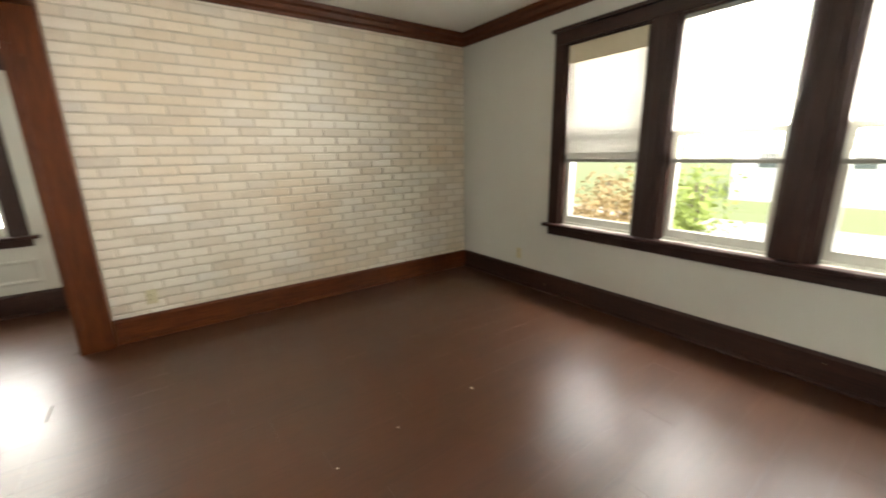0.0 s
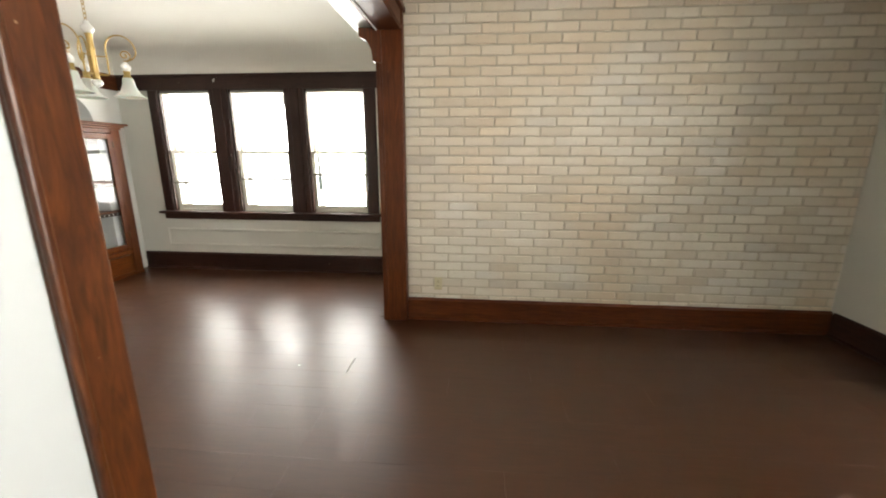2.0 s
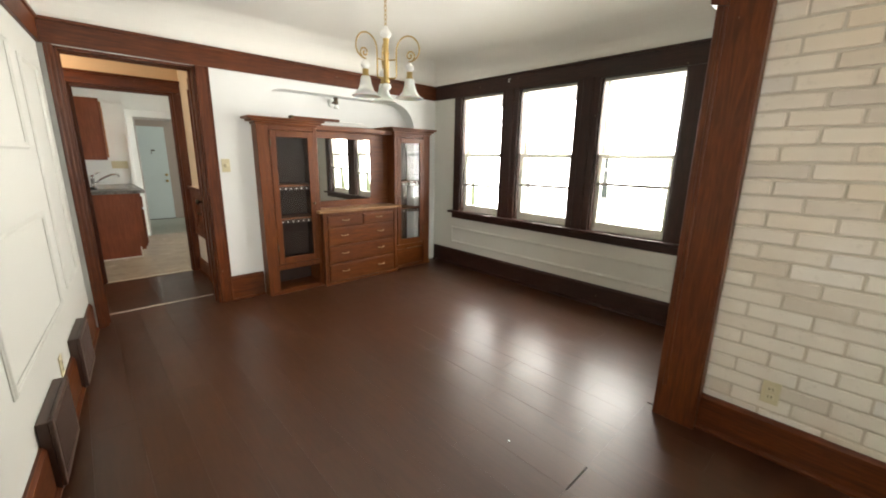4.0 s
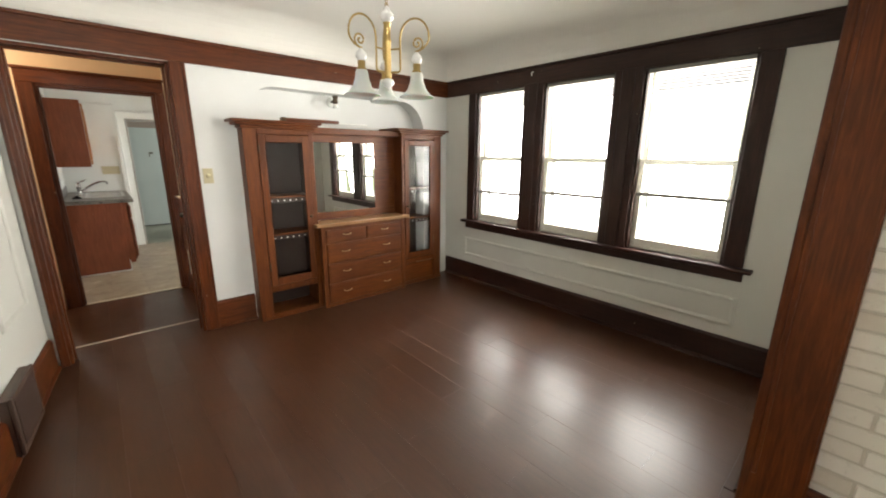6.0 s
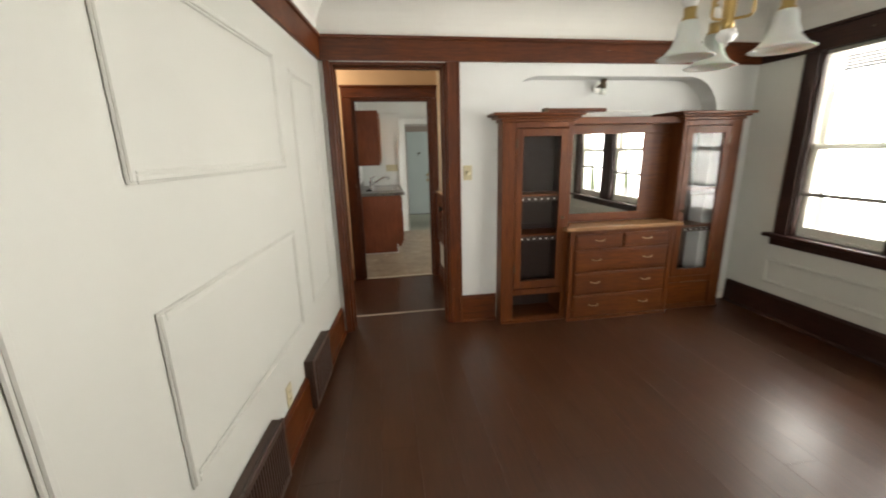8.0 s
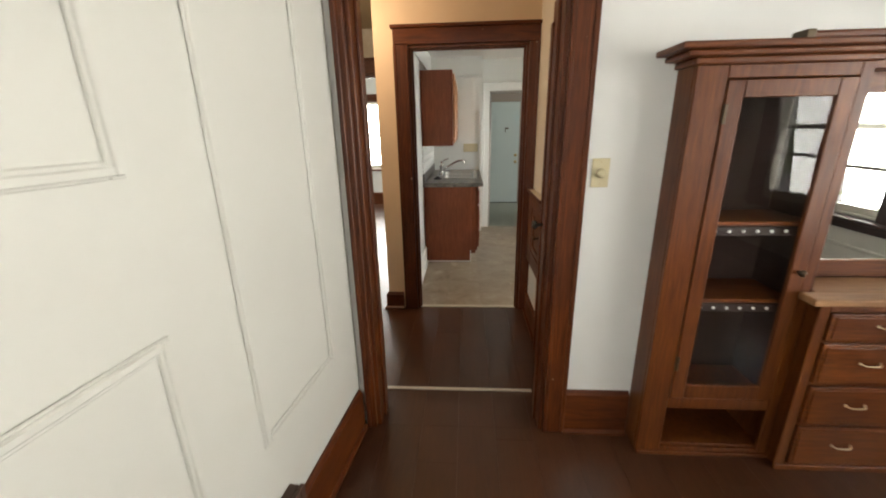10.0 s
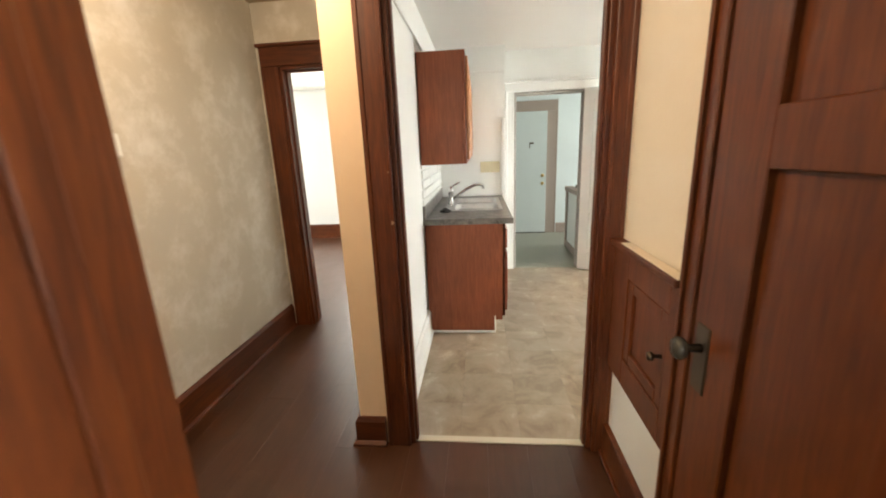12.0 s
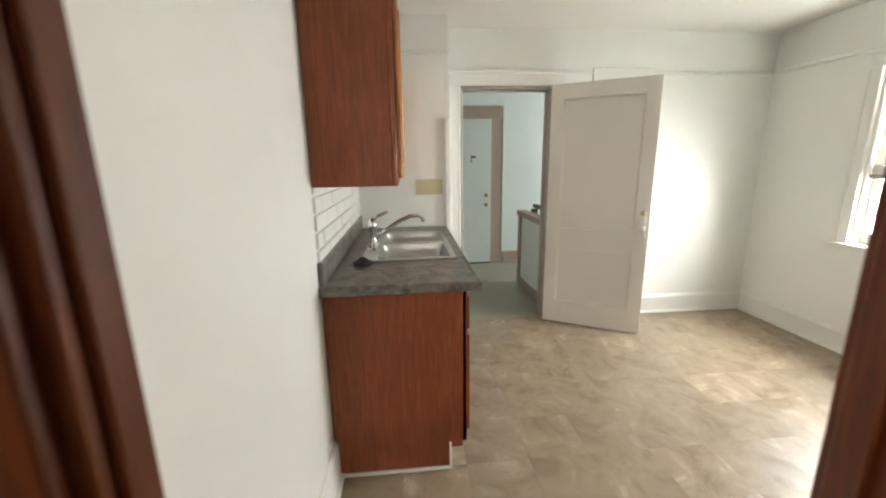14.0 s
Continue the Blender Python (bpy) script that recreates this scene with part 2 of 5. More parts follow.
# ---- mesh tools ----
def mesh_ob(name, bm, m, parent=None, smooth=False):
    bmesh.ops.recalc_face_normals(bm, faces=bm.faces)
    me = bpy.data.meshes.new(name)
    bm.to_mesh(me)
    bm.free()
    if smooth:
        for p in me.polygons:
            p.use_smooth = True
    me.materials.append(m)
    ob = new(name, me)
    if parent:
        ob.parent = parent
    return ob


def add_box(bm, x0, x1, y0, y1, z0, z1, bevel=0.0, seg=1):
    x0, x1, y0, y1, z0, z1 = min(x0, x1), max(x0, x1), min(y0, y1), max(y0, y1), min(z0, z1), max(z0, z1)
    r = bmesh.ops.create_cube(bm, size=1, matrix=Matrix.LocRotScale(((x0 + x1) / 2, (y0 + y1) / 2, (z0 + z1) / 2), None, (x1 - x0, y1 - y0, z1 - z0)))
    if bevel:
        es = {e for vv in r["verts"] for e in vv.link_edges}
        bmesh.ops.bevel(bm, geom=list(es), offset=min(bevel, 0.45 * min(x1 - x0, y1 - y0, z1 - z0)), segments=seg, affect="EDGES", profile=0.5)


def boxes(name, items, m, parent=None, bevel=0.003, seg=1):
    bm = bmesh.new()
    for it in items:
        add_box(bm, *it, bevel=bevel, seg=seg)
    return mesh_ob(name, bm, m, parent)


def lathe(name, profile, m, parent=None, at=(0, 0, 0), n=28, rot=None):
    """A turned shape: profile of (radius, height)."""
    bm = bmesh.new()
    rings = []
    for r, z in profile:
        rings.append([bm.verts.new((max(r, 1e-4) * math.cos(2 * math.pi * i / n), max(r, 1e-4) * math.sin(2 * math.pi * i / n), z)) for i in range(n)])
    for a, c in zip(rings, rings[1:]):
        for i in range(n):
            bm.faces.new((a[i], a[(i + 1) % n], c[(i + 1) % n], c[i]))
    bm.faces.new(rings[0])
    bm.faces.new(rings[-1])
    mtx = Matrix.Translation(at) @ (rot if rot else Matrix())
    bmesh.ops.transform(bm, matrix=mtx, verts=bm.verts)
    return mesh_ob(name, bm, m, parent, smooth=True)


def tube(name, pts, radius, m, parent=None, n=10):
    """A rod along a smooth line of points."""
    bm = bmesh.new()
    pts = [Vector(p) for p in pts]
    rings = []
    up = Vector((0.13, 0.2, 1)).normalized()
    for i, p in enumerate(pts):
        d = (pts[min(i + 1, len(pts) - 1)] - pts[max(i - 1, 0)]).normalized()
        side = d.cross(up)
        if side.length < 0.05:
            side = d.cross(Vector((1, 0, 0)))
        side.normalize()
        w2 = side.cross(d).normalized()
        rings.append([bm.verts.new(p + radius * (math.cos(2 * math.pi * k / n) * side + math.sin(2 * math.pi * k / n) * w2)) for k in range(n)])
    for a, c in zip(rings, rings[1:]):
        for k in range(n):
            bm.faces.new((a[k], a[(k + 1) % n], c[(k + 1) % n], c[k]))
    bm.faces.new(rings[0])
    bm.faces.new(rings[-1])
    return mesh_ob(name, bm, m, parent, smooth=True)


def sweep(name, line, profile, m, parent=None):
    """A moulding: profile points (inward, z) along a line of (x, y) corners, inward to the left of the line."""
    bm = bmesh.new()
    rows = []
    for i, p in enumerate(line):
        p = Vector((*p, 0))
        a = (p - Vector((*line[i - 1], 0))).normalized() if i else None
        c = (Vector((*line[i + 1], 0)) - p).normalized() if i + 1 < len(line) else None
        na = Vector((-a.y, a.x, 0)) if a else None
        nc = Vector((-c.y, c.x, 0)) if c else None
        if na and nc:
            n = (na + nc) / (1 + na.dot(nc))
        else:
            n = na or nc
        rows.append([bm.verts.new(p + n * u + Vector((0, 0, z))) for u, z in profile])
    k = len(profile)
    for a, c in zip(rows, rows[1:]):
        for j in range(k):
            bm.faces.new((a[j], a[(j + 1) % k], c[(j + 1) % k], c[j]))
    bm.faces.new(rows[0])
    bm.faces.new(rows[-1])
    return mesh_ob(name, bm, m, parent)


def structure(ob, label=""):
    return tagged(ob, label, "", "", "structure")


def thing(name, label, category, at=(0, 0, 0), group=""):
    e = new(name)
    e.location = at
    e.empty_display_size = 0.1
    return tagged(e, label, category, group)


def wall(name, axis, a0, a1, t0, t1, z0, z1, holes, m, label=""):
    """A wall along an axis from a0 to a1, between t0 and t1 in thickness, with holes (b0, b1, c0, c1) through it."""
    items, cur = [], a0
    for b0, b1, c0, c1 in sorted(holes):
        items.append((cur, b0, z0, z1))
        if c0 > z0:
            items.append((b0, b1, z0, c0))
        if c1 < z1:
            items.append((b0, b1, c1, z1))
        cur = b1
    items.append((cur, a1, z0, z1))
    bm = bmesh.new()
    for p, q, r, s in items:
        if q - p > 1e-4:
            if axis == "x":
                add_box(bm, p, q, t0, t1, r, s)
            else:
                add_box(bm, t0, t1, p, q, r, s)
    return structure(mesh_ob(name, bm, m), label)


# ---- plan ----
LX, BY = 3.20, 3.79          # window wall and brick wall of the living room
OX0, OX1 = -0.475, -0.30     # wall between living and dining room
DY0, DY1 = 1.25, 5.11        # dining room, side wall (before it is turned out of square) and window wall
WX = -3.98                   # wall with the built-in cabinet
HX0, HX1 = -5.39, -4.16      # hall
HY0, HY1 = 0.26, 2.465
KX, KY0, KY1 = -8.32, 1.46, 4.97
SY = -1.7                    # south wall of the living room
LC, DC, KC = 2.68, 2.60, 2.42

# the side wall of the dining room runs out of square: it turns about its far corner
SKEW = Matrix.Translation((WX, DY0 + 0.14, 0)) @ Matrix.Rotation(-math.atan(0.10), 4, "Z") @ Matrix.Translation((-WX, -DY0, 0))


def askew(ob):
    ob.matrix_basis = SKEW @ ob.matrix_basis
    return ob


def side_y(x):
    """Where the face of the out-of-square wall lies at x."""
    return DY0 + 0.14 - 0.10 * (x - WX)


LWIN = [(1.64, 2.37), (0.75, 1.45), (-0.16, 0.55)]
DWIN = [(-3.47, -2.82), (-2.60, -1.915), (-1.69, -0.98)]
LZ0, LZ1, DZ0, DZ1 = 0.72, 2.29, 0.745, 2.17

wall("wall_east", "y", SY, BY + 0.16, LX, LX + 0.22, -0.1, LC, [(a, c, LZ0, LZ1) for a, c in LWIN], WALL_L, "painted plaster wall with three windows")
wall("wall_brick_backing", "x", OX1, LX, BY + 0.006, BY + 0.16, -0.1, LC, [], MORTAR, "mortar bed of the whitewashed brick wall")
wall("wall_south", "x", OX0 - 0.2, LX + 0.22, SY - 0.15, SY, -0.1, LC, [], WALL_L)
wall("wall_living_west", "y", SY, 1.17, -0.63, -0.47, -0.1, LC, [], WALL_C, "white painted wall ending at a wooden post")
wall("wall_stub", "y", 3.75, DY1 + 0.2, OX0, OX1 - 0.002, -0.1, LC, [], WALL_D)
wall("wall_over_opening", "y", 1.17, 3.75, OX0 - 0.01, OX1 - 0.02, 2.46, LC, [], WALL_W)
wall("wall_north", "x", WX - 0.3, OX0, DY1, DY1 + 0.22, -0.1, DC, [(a, c, DZ0, DZ1) for a, c in DWIN], WALL_D, "painted wall with three windows")
askew(wall("wall_dining_south", "x", HX1 + 0.1, -0.60, DY0 - 0.15, DY0, -0.1, DC, [], WALL_D, "cream painted wall with panel mouldings"))
wall("wall_west", "y", DY0 - 0.15, DY1, HX1, WX, -0.1, DC, [(1.469, 2.336, -0.1, 2.151), (2.80, 4.75, -0.1, 2.06)], WALL_W, "white wall with doorway and arched recess")
wall("wall_recess_back", "y", 2.7, 4.9, HX1 - 0.05, HX1 - 0.002, -0.1, DC, [], WALL_W)

# rounded upper corners of the recess over the cabinet
bm = bmesh.new()
for yc, s in ((2.80, 1), (4.75, -1)):
    r, top = 0.31, 2.06
    pts = [(yc, top)] + [(yc + s * r * (1 - math.sin(a)), top - r * (1 - math.cos(a))) for a in [math.pi / 2 * i / 12 for i in range(13)]]
    vs = [[bm.verts.new((x, y, z)) for y, z in pts] for x in (HX1, WX)]
    for i in range(1, len(pts) - 1):
        for q in vs:
            bm.faces.new((q[0], q[i], q[i + 1]))
        bm.faces.new((vs[0][i], vs[0][i + 1], vs[1][i + 1], vs[1][i]))
structure(mesh_ob("wall_recess_corner", bm, WALL_W))

# hall, bedroom, kitchen and back room
wall("wall_hall_left", "x", -6.76, HX1, HY0 - 0.15, HY0, -0.1, 2.5, [], WALL_H, "patchy cream plaster wall")
wall("wall_hall_front", "y", HY0 - 0.15, DY0 - 0.15, HX1 - 0.001, WX, -0.1, 2.5, [], WALL_H)
wall("wall_hall_right", "x", HX0, HX1, HY1, HY1 + 0.14, -0.1, 2.5, [], WALL_P, "peach plaster wall with old wainscot")
wall("wall_hall_end", "y", -2.6, 1.27, -6.90, -6.76, -0.1, 2.5, [(0.42, 1.18, -0.1, 2.07)], WALL_H)
wall("wall_partition", "x", -6.90, HX0 - 0.07, 1.27, KY0, -0.1, 2.5, [], WALL_K)
wall("wall_kitchen_front", "y", 1.27, HY1 + 0.14, HX0 - 0.07, HX0, -0.1, 2.5, [(1.519, 2.391, -0.1, 2.081)], WALL_O, "peach plaster wall round the kitchen doorway")
wall("wall_kitchen_front_inner", "y", HY1 + 0.14, KY1, HX0 - 0.07, HX0, -0.1, 2.5, [], WALL_K)
wall("wall_kitchen_left", "x", KX, -6.90, 1.31, KY0, -0.1, 2.5, [], WALL_K)
KWIN = (-7.50, -6.72)
wall("wall_kitchen_right", "x", KX - 0.14, HX0, KY1, KY1 + 0.2, -0.1, 2.5, [(*KWIN, 0.80, 1.98)], WALL_K)
wall("wall_kitchen_back", "y", 1.31, KY1, KX - 0.14, KX, -0.1, 2.5, [(2.275, 3.045, -0.1, 2.0)], WALL_K)
wall("wall_chase", "y", KY0, 2.16, KX, -8.06, -0.1, 2.5, [], WALL_K)
wall("wall_back_room_end", "y", 1.31, 6.2, -10.52, -10.38, -0.1, 2.5, [], WALL_B)
wall("wall_back_room_left", "x", -10.38, KX - 0.14, 1.16, 1.31, -0.1, 2.5, [], WALL_B)
# the hole in this unseen wall is added for the back room's lamp
wall("wall_back_room_right", "x", -10.38, KX - 0.14, 6.2, 6.35, -0.1, 2.5, [(-10.0, -8.6, 0.7, 2.15)], WALL_B)
wall("wall_bedroom_far", "y", -2.6, 1.27, -10.44, -10.30, -0.1, 2.5, [(-0.28, 0.45, 0.72, 2.03)], WALL_W)
wall("wall_bedroom_left", "x", -10.44, -6.76, -2.75, -2.6, -0.1, 2.5, [(-9.3, -8.2, 0.72, 2.03)], WALL_W)
wall("wall_bedroom_right", "x", -10.44, KX, 1.16, 1.27, -0.1, 2.5, [], WALL_W)

structure(boxes("ceiling", [(OX1 - 0.18, LX + 0.22, SY - 0.15, BY + 0.16, LC, LC + 0.1)], CEIL, bevel=0), "flat off-white ceiling")
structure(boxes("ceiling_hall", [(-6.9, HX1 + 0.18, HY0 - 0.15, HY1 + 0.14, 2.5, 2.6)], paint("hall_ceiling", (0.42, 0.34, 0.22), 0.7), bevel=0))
structure(boxes("ceiling_kitchen", [(KX - 0.14, HX0 - 0.001, KY0 - 0.1, KY1 + 0.2, KC, KC + 0.1)], CEIL, bevel=0))
structure(boxes("ceiling_back_room", [(-10.52, KX - 0.15, 1.16, 6.35, 2.46, 2.56)], CEIL, bevel=0))
structure(boxes("ceiling_bedroom", [(-10.44, -6.91, -2.75, 1.27, 2.46, 2.56)], CEIL, bevel=0))

# coved ceiling of the dining room
bm = bmesh.new()
x0, x1, y1, r, zb = WX, OX0, DY1, 0.26, 2.32
rings = []
for i in range(11):
    a = math.pi / 2 * i / 10
    d, z = r * (1 - math.cos(a)), zb + r * math.sin(a)
    rings.append([bm.verts.new(p) for p in ((x0 + d, side_y(x0 + d) + d, z), (x1 - d, side_y(x1 - d) + d, z), (x1 - d, y1 - d, z), (x0 + d, y1 - d, z))])
for a, c in zip(rings, rings[1:]):
    for i in range(4):
        bm.faces.new((a[i], a[(i + 1) % 4], c[(i + 1) % 4], c[i]))
bm.faces.new(rings[-1])
cove = structure(mesh_ob("ceiling_dining", bm, CEIL, smooth=False), "off-white ceiling curving down into the walls")
structure(boxes("ceiling_dining_roof", [(HX1, OX0, DY0 - 0.15, DY1 + 0.22, 2.6, 2.68)], CEIL, bevel=0))

# ---- trim ----
crown = [(0, LC - 0.125), (0.018, LC - 0.125), (0.022, LC - 0.10), (0.045, LC - 0.085), (0.06, LC - 0.05), (0.085, LC - 0.035), (0.09, LC - 0.001), (0, LC - 0.001)]
structure(sweep("trim_crown", [(LX, SY), (LX, BY), (OX1 + 0.005, BY)], crown, TRIM["x"]), "dark varnished wood crown moulding")
structure(sweep("trim_crown_west", [(-0.47, 1.17), (-0.47, SY)], crown, TRIM["y"]), "dark varnished wood crown moulding")


def base_profile(h, d=0.022):
    return [(0, 0.001), (d + 0.016, 0.001), (d + 0.016, 0.012), (d + 0.004, 0.022), (d, 0.024), (d, h - 0.02), (d - 0.01, h - 0.006), (d - 0.012, h), (0, h)]


structure(sweep("baseboard_living_east", [(LX, SY), (LX, BY - 0.04)], base_profile(0.20), SHADED_TRIM["y"]), "wood baseboard under the windows, coloured dark as backlit")
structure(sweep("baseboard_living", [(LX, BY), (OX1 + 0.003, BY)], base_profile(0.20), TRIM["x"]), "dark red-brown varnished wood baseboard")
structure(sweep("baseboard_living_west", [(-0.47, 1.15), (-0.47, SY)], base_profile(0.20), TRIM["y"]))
structure(sweep("baseboard_dining", [(OX0, 3.8), (OX0, DY1), (WX + 0.03, DY1)], base_profile(0.215), SHADED_TRIM["x"]), "backlit wood baseboard under the windows, shade in its colour")
structure(sweep("baseboard_dining_west", [(WX, 2.745), (WX, 2.432)], base_profile(0.245), TRIM["y"]))
structure(sweep("baseboard_dining_south", [(WX + 0.02, side_y(WX + 0.02)), (-0.63, side_y(-0.63))], base_profile(0.23), TRIM["x"]))
structure(sweep("baseboard_hall", [(-6.73, HY0), (HX1, HY0)], base_profile(0.20), TRIM["x"]), "dark wood baseboard with scuffed paint")
structure(sweep("baseboard_column", [(HX0, 1.40), (HX0, 1.27), (-6.7, 1.27)][::1], base_profile(0.15), TRIM["y"]))
structure(sweep("baseboard_kitchen", [(KX, 3.2), (KX, KY1)][::-1], base_profile(0.17), WHITE), "white painted baseboard")
structure(sweep("baseboard_kitchen_right", [(HX0 - 0.14, KY1), (KX + 0.03, KY1)], base_profile(0.17), WHITE))
structure(sweep("baseboard_kitchen_left", [(-6.66, KY0), (HX0 - 0.16, KY0)], base_profile(0.19), WHITE))
structure(sweep("baseboard_back_room", [(-10.38, 5.9), (-10.38, 3.16)], base_profile(0.16), TAUPE))
structure(sweep("baseboard_bedroom", [(-10.30, 1.2), (-10.30, -2.5)], base_profile(0.24), TRIM["y"]))

# picture rail band round the dining room
rail = [(0, 2.155), (0.020, 2.155), (0.022, 2.30), (0.034, 2.305), (0.036, 2.325), (0, 2.325)]
structure(sweep("trim_rail_window", [(OX0, 3.8), (OX0, DY1), (WX + 0.036, DY1)], rail, SHADED_TRIM["x"]), "wide wood rail above the windows, coloured dark as backlit")
structure(sweep("trim_rail", [(WX, DY1), (WX, side_y(WX)), (-0.63, side_y(-0.63))], rail, TRIM["y"]), "wide dark wood rail under the coved ceiling")


def casing(name, axis, face, out, a0, a1, z1, w=0.11, d=0.024, head=True, m=None, z0=0.0, cap=True, w2=None):
    """Side and head boards round an opening on one face of a wall; out is the way into the room."""
    m = m or TRIM
    f0, f1 = face, face + out * d
    w2 = w2 or w
    side, top = [], []
    for p, q in ((a0 - w, a0), (a1, a1 + w2)):
        side.append((p, q, f0, f1, z0, z1))
        e = p if p < a0 else q - 0.018
        side.append((e - 0.0015, e + 0.0195, f0, face + out * (d + 0.005), z0, z1 - 0.002))
        i = q - 0.016 if p < a0 else p
        side.append((i - 0.0015, i + 0.0175, f0, face + out * (d + 0.002), z0, z1 - 0.003))
    if head:
        top.append((a0 - w, a1 + w2, f0, f1 + out * 0.003, z1, z1 + w))
        if cap:
            top.append((a0 - w - 0.015, a1 + w2 + 0.015, f0, f1 + out * 0.02, z1 + w, z1 + w + 0.022))
    sw = (lambda t: t) if axis == "x" else (lambda t: (t[2], t[3], t[0], t[1], t[4], t[5]))
    mz = m["z"] if isinstance(m, dict) else m
    mh = m[axis] if isinstance(m, dict) else m
    obs = [structure(boxes(name, [sw(t) for t in side], mz))]
    if top:
        obs.append(structure(boxes(name + "_head", [sw(t) for t in top], mh)))
    return obs


def jamb(name, axis, t0, t1, a0, a1, z1, m, d=0.022, z0=0.0):
    items = [(a0, a0 + d, t0, t1, z0, z1), (a1 - d, a1, t0, t1, z0, z1), (a0, a1, t0, t1, z1 - d, z1)]
    tm = (t0 + t1) / 2
    items += [(a0 + d, a0 + d + 0.012, tm - 0.02, tm + 0.02, z0, z1 - d), (a1 - d - 0.012, a1 - d, tm - 0.02, tm + 0.02, z0, z1 - d), (a0 + d, a1 - d, tm - 0.02, tm + 0.02, z1 - d - 0.012, z1 - d)]
    sw = (lambda t: t) if axis == "x" else (lambda t: (t[2], t[3], t[0], t[1], t[4], t[5]))
    return structure(boxes(name, [sw(t) for t in items], m, bevel=0.002))


# doorway from dining room to hall
casing("door_1_casing", "y", WX, 1, 1.47, 2.335, 2.153, 0.047, head=False, w2=0.102)
jamb("door_1_jamb", "y", HX1 - 0.004, WX + 0.004, 1.47, 2.335, 2.15, TRIM["z"])
casing("door_1_casing_hall", "y", HX1 - 0.002, -1, 1.47, 2.335, 2.148, 0.10)
structure(boxes("threshold", [(HX1 - 0.135, HX1 - 0.11, 1.42, 2.33, 0.0, 0.006)], mat("metal_strip", (0.55, 0.50, 0.43), 0.35)[0]), "worn metal threshold strip")

# doorway from hall to kitchen
casing("door_2_casing", "y", HX0, 1, 1.52, 2.39, 2.08, 0.105, w2=0.072)
jamb("door_2_jamb", "y", HX0 - 0.074, HX0 + 0.004, 1.52, 2.39, 2.08, TRIM["z"])
casing("door_2_casing_kitchen", "y", HX0 - 0.07, -1, 1.52, 2.39, 2.078, 0.05, 0.014, m=WHITE, cap=False)
structure(boxes("threshold_kitchen", [(HX0 - 0.05, HX0 - 0.01, 1.54, 2.365, 0.0, 0.008)], mat("pale_threshold", (0.55, 0.50, 0.40), 0.5)[0]), "pale threshold strip at the kitchen floor")
# bedroom doorway
casing("door_3_casing", "y", -6.76, 1, 0.42, 1.14, 2.07, 0.13)
jamb("door_3_jamb", "y", -6.90, -6.757, 0.42, 1.14, 2.07, TRIM["z"])
# back room doorway and back door
casing("door_4_casing", "y", KX, 1, 2.275, 3.045, 2.0, 0.09, m=WHITE)
jamb("door_4_jamb", "y", KX - 0.143, KX + 0.002, 2.275, 3.045, 2.0, paint("grey_jamb", (0.38, 0.35, 0.31), 0.5))
casing("door_5_casing", "y", -10.38, 1, 2.13, 2.985, 1.965, 0.16, 0.02, m=TAUPE, cap=False)

# posts and beam of the opening between the rooms
structure(boxes("trim_post_far", [(OX0 - 0.005, OX1 + 0.005, 3.715, 3.76, 0, 2.36), (OX1 - 0.014, OX1 + 0.012, 3.72, BY + 0.004, 0, 2.5), (OX0 - 0.02, OX0 + 0.002, 3.715, 3.86, 0, 2.36), (OX0 + 0.01, OX0 + 0.03, 3.708, 3.72, 0.2, 2.36)], TRIM["z"], bevel=0.004), "dark varnished wood post at the room opening")
structure(boxes("trim_post_near", [(-0.65, -0.458, 1.168, 1.287, 0, 2.36), (-0.462, -0.445, 1.165, 1.185, 0, 2.36)], POST, bevel=0.006, seg=2), "worn varnished oak post at the room opening")
structure(boxes("trim_beam", [(OX0 - 0.03, OX1 + 0.004, 1.17, 3.76, 2.335, 2.47), (OX0 - 0.05, OX1 + 0.03, 1.17, BY, 2.47, 2.505), (OX1 + 0.004, OX1 + 0.014, 1.17, 3.76, 2.345, 2.36)], TRIM["y"], bevel=0.004), "dark varnished wood beam over the room opening")
structure(boxes("ceiling_header", [(-0.66, OX0 - 0.032, 1.17, 3.79, 2.352, 2.62)], WALL_D, bevel=0.002), "white plastered header beside the beam")
for yy in (3.70, 1.20):
    bm = bmesh.new()
    prof = [(-0.03, 2.350), (0.14, 2.350), (0.14, 2.295), (0.13, 2.285), (0.10, 2.272), (0.07, 2.24), (0.045, 2.19), (0.04, 2.12), (-0.03, 2.10)]
    cc = [[bm.verts.new((OX0 - u, y, z)) for u, z in prof] for y in (yy, yy + 0.10)]
    bm.faces.new(cc[0])
    bm.faces.new(cc[1])
    for i in range(len(prof)):
        j = (i + 1) % len(prof)
        bm.faces.new((cc[0][i], cc[0][j], cc[1][j], cc[1][i]))
    structure(mesh_ob("trim_corbel", bm, TRIM["z"]), "carved dark wood bracket under the beam")


# ---- windows ----
def frame_boxes(u0, u1, v0, v1, w0, w1, s, bt=None):
    bt = bt or s
    return [(u0, u0 + s, w0, w1, v0, v1), (u1 - s, u1, w0, w1, v0, v1), (u0 + s, u1 - s, w0, w1, v0, v0 + bt), (u0 + s, u1 - s, w0, w1, v1 - s, v1)]


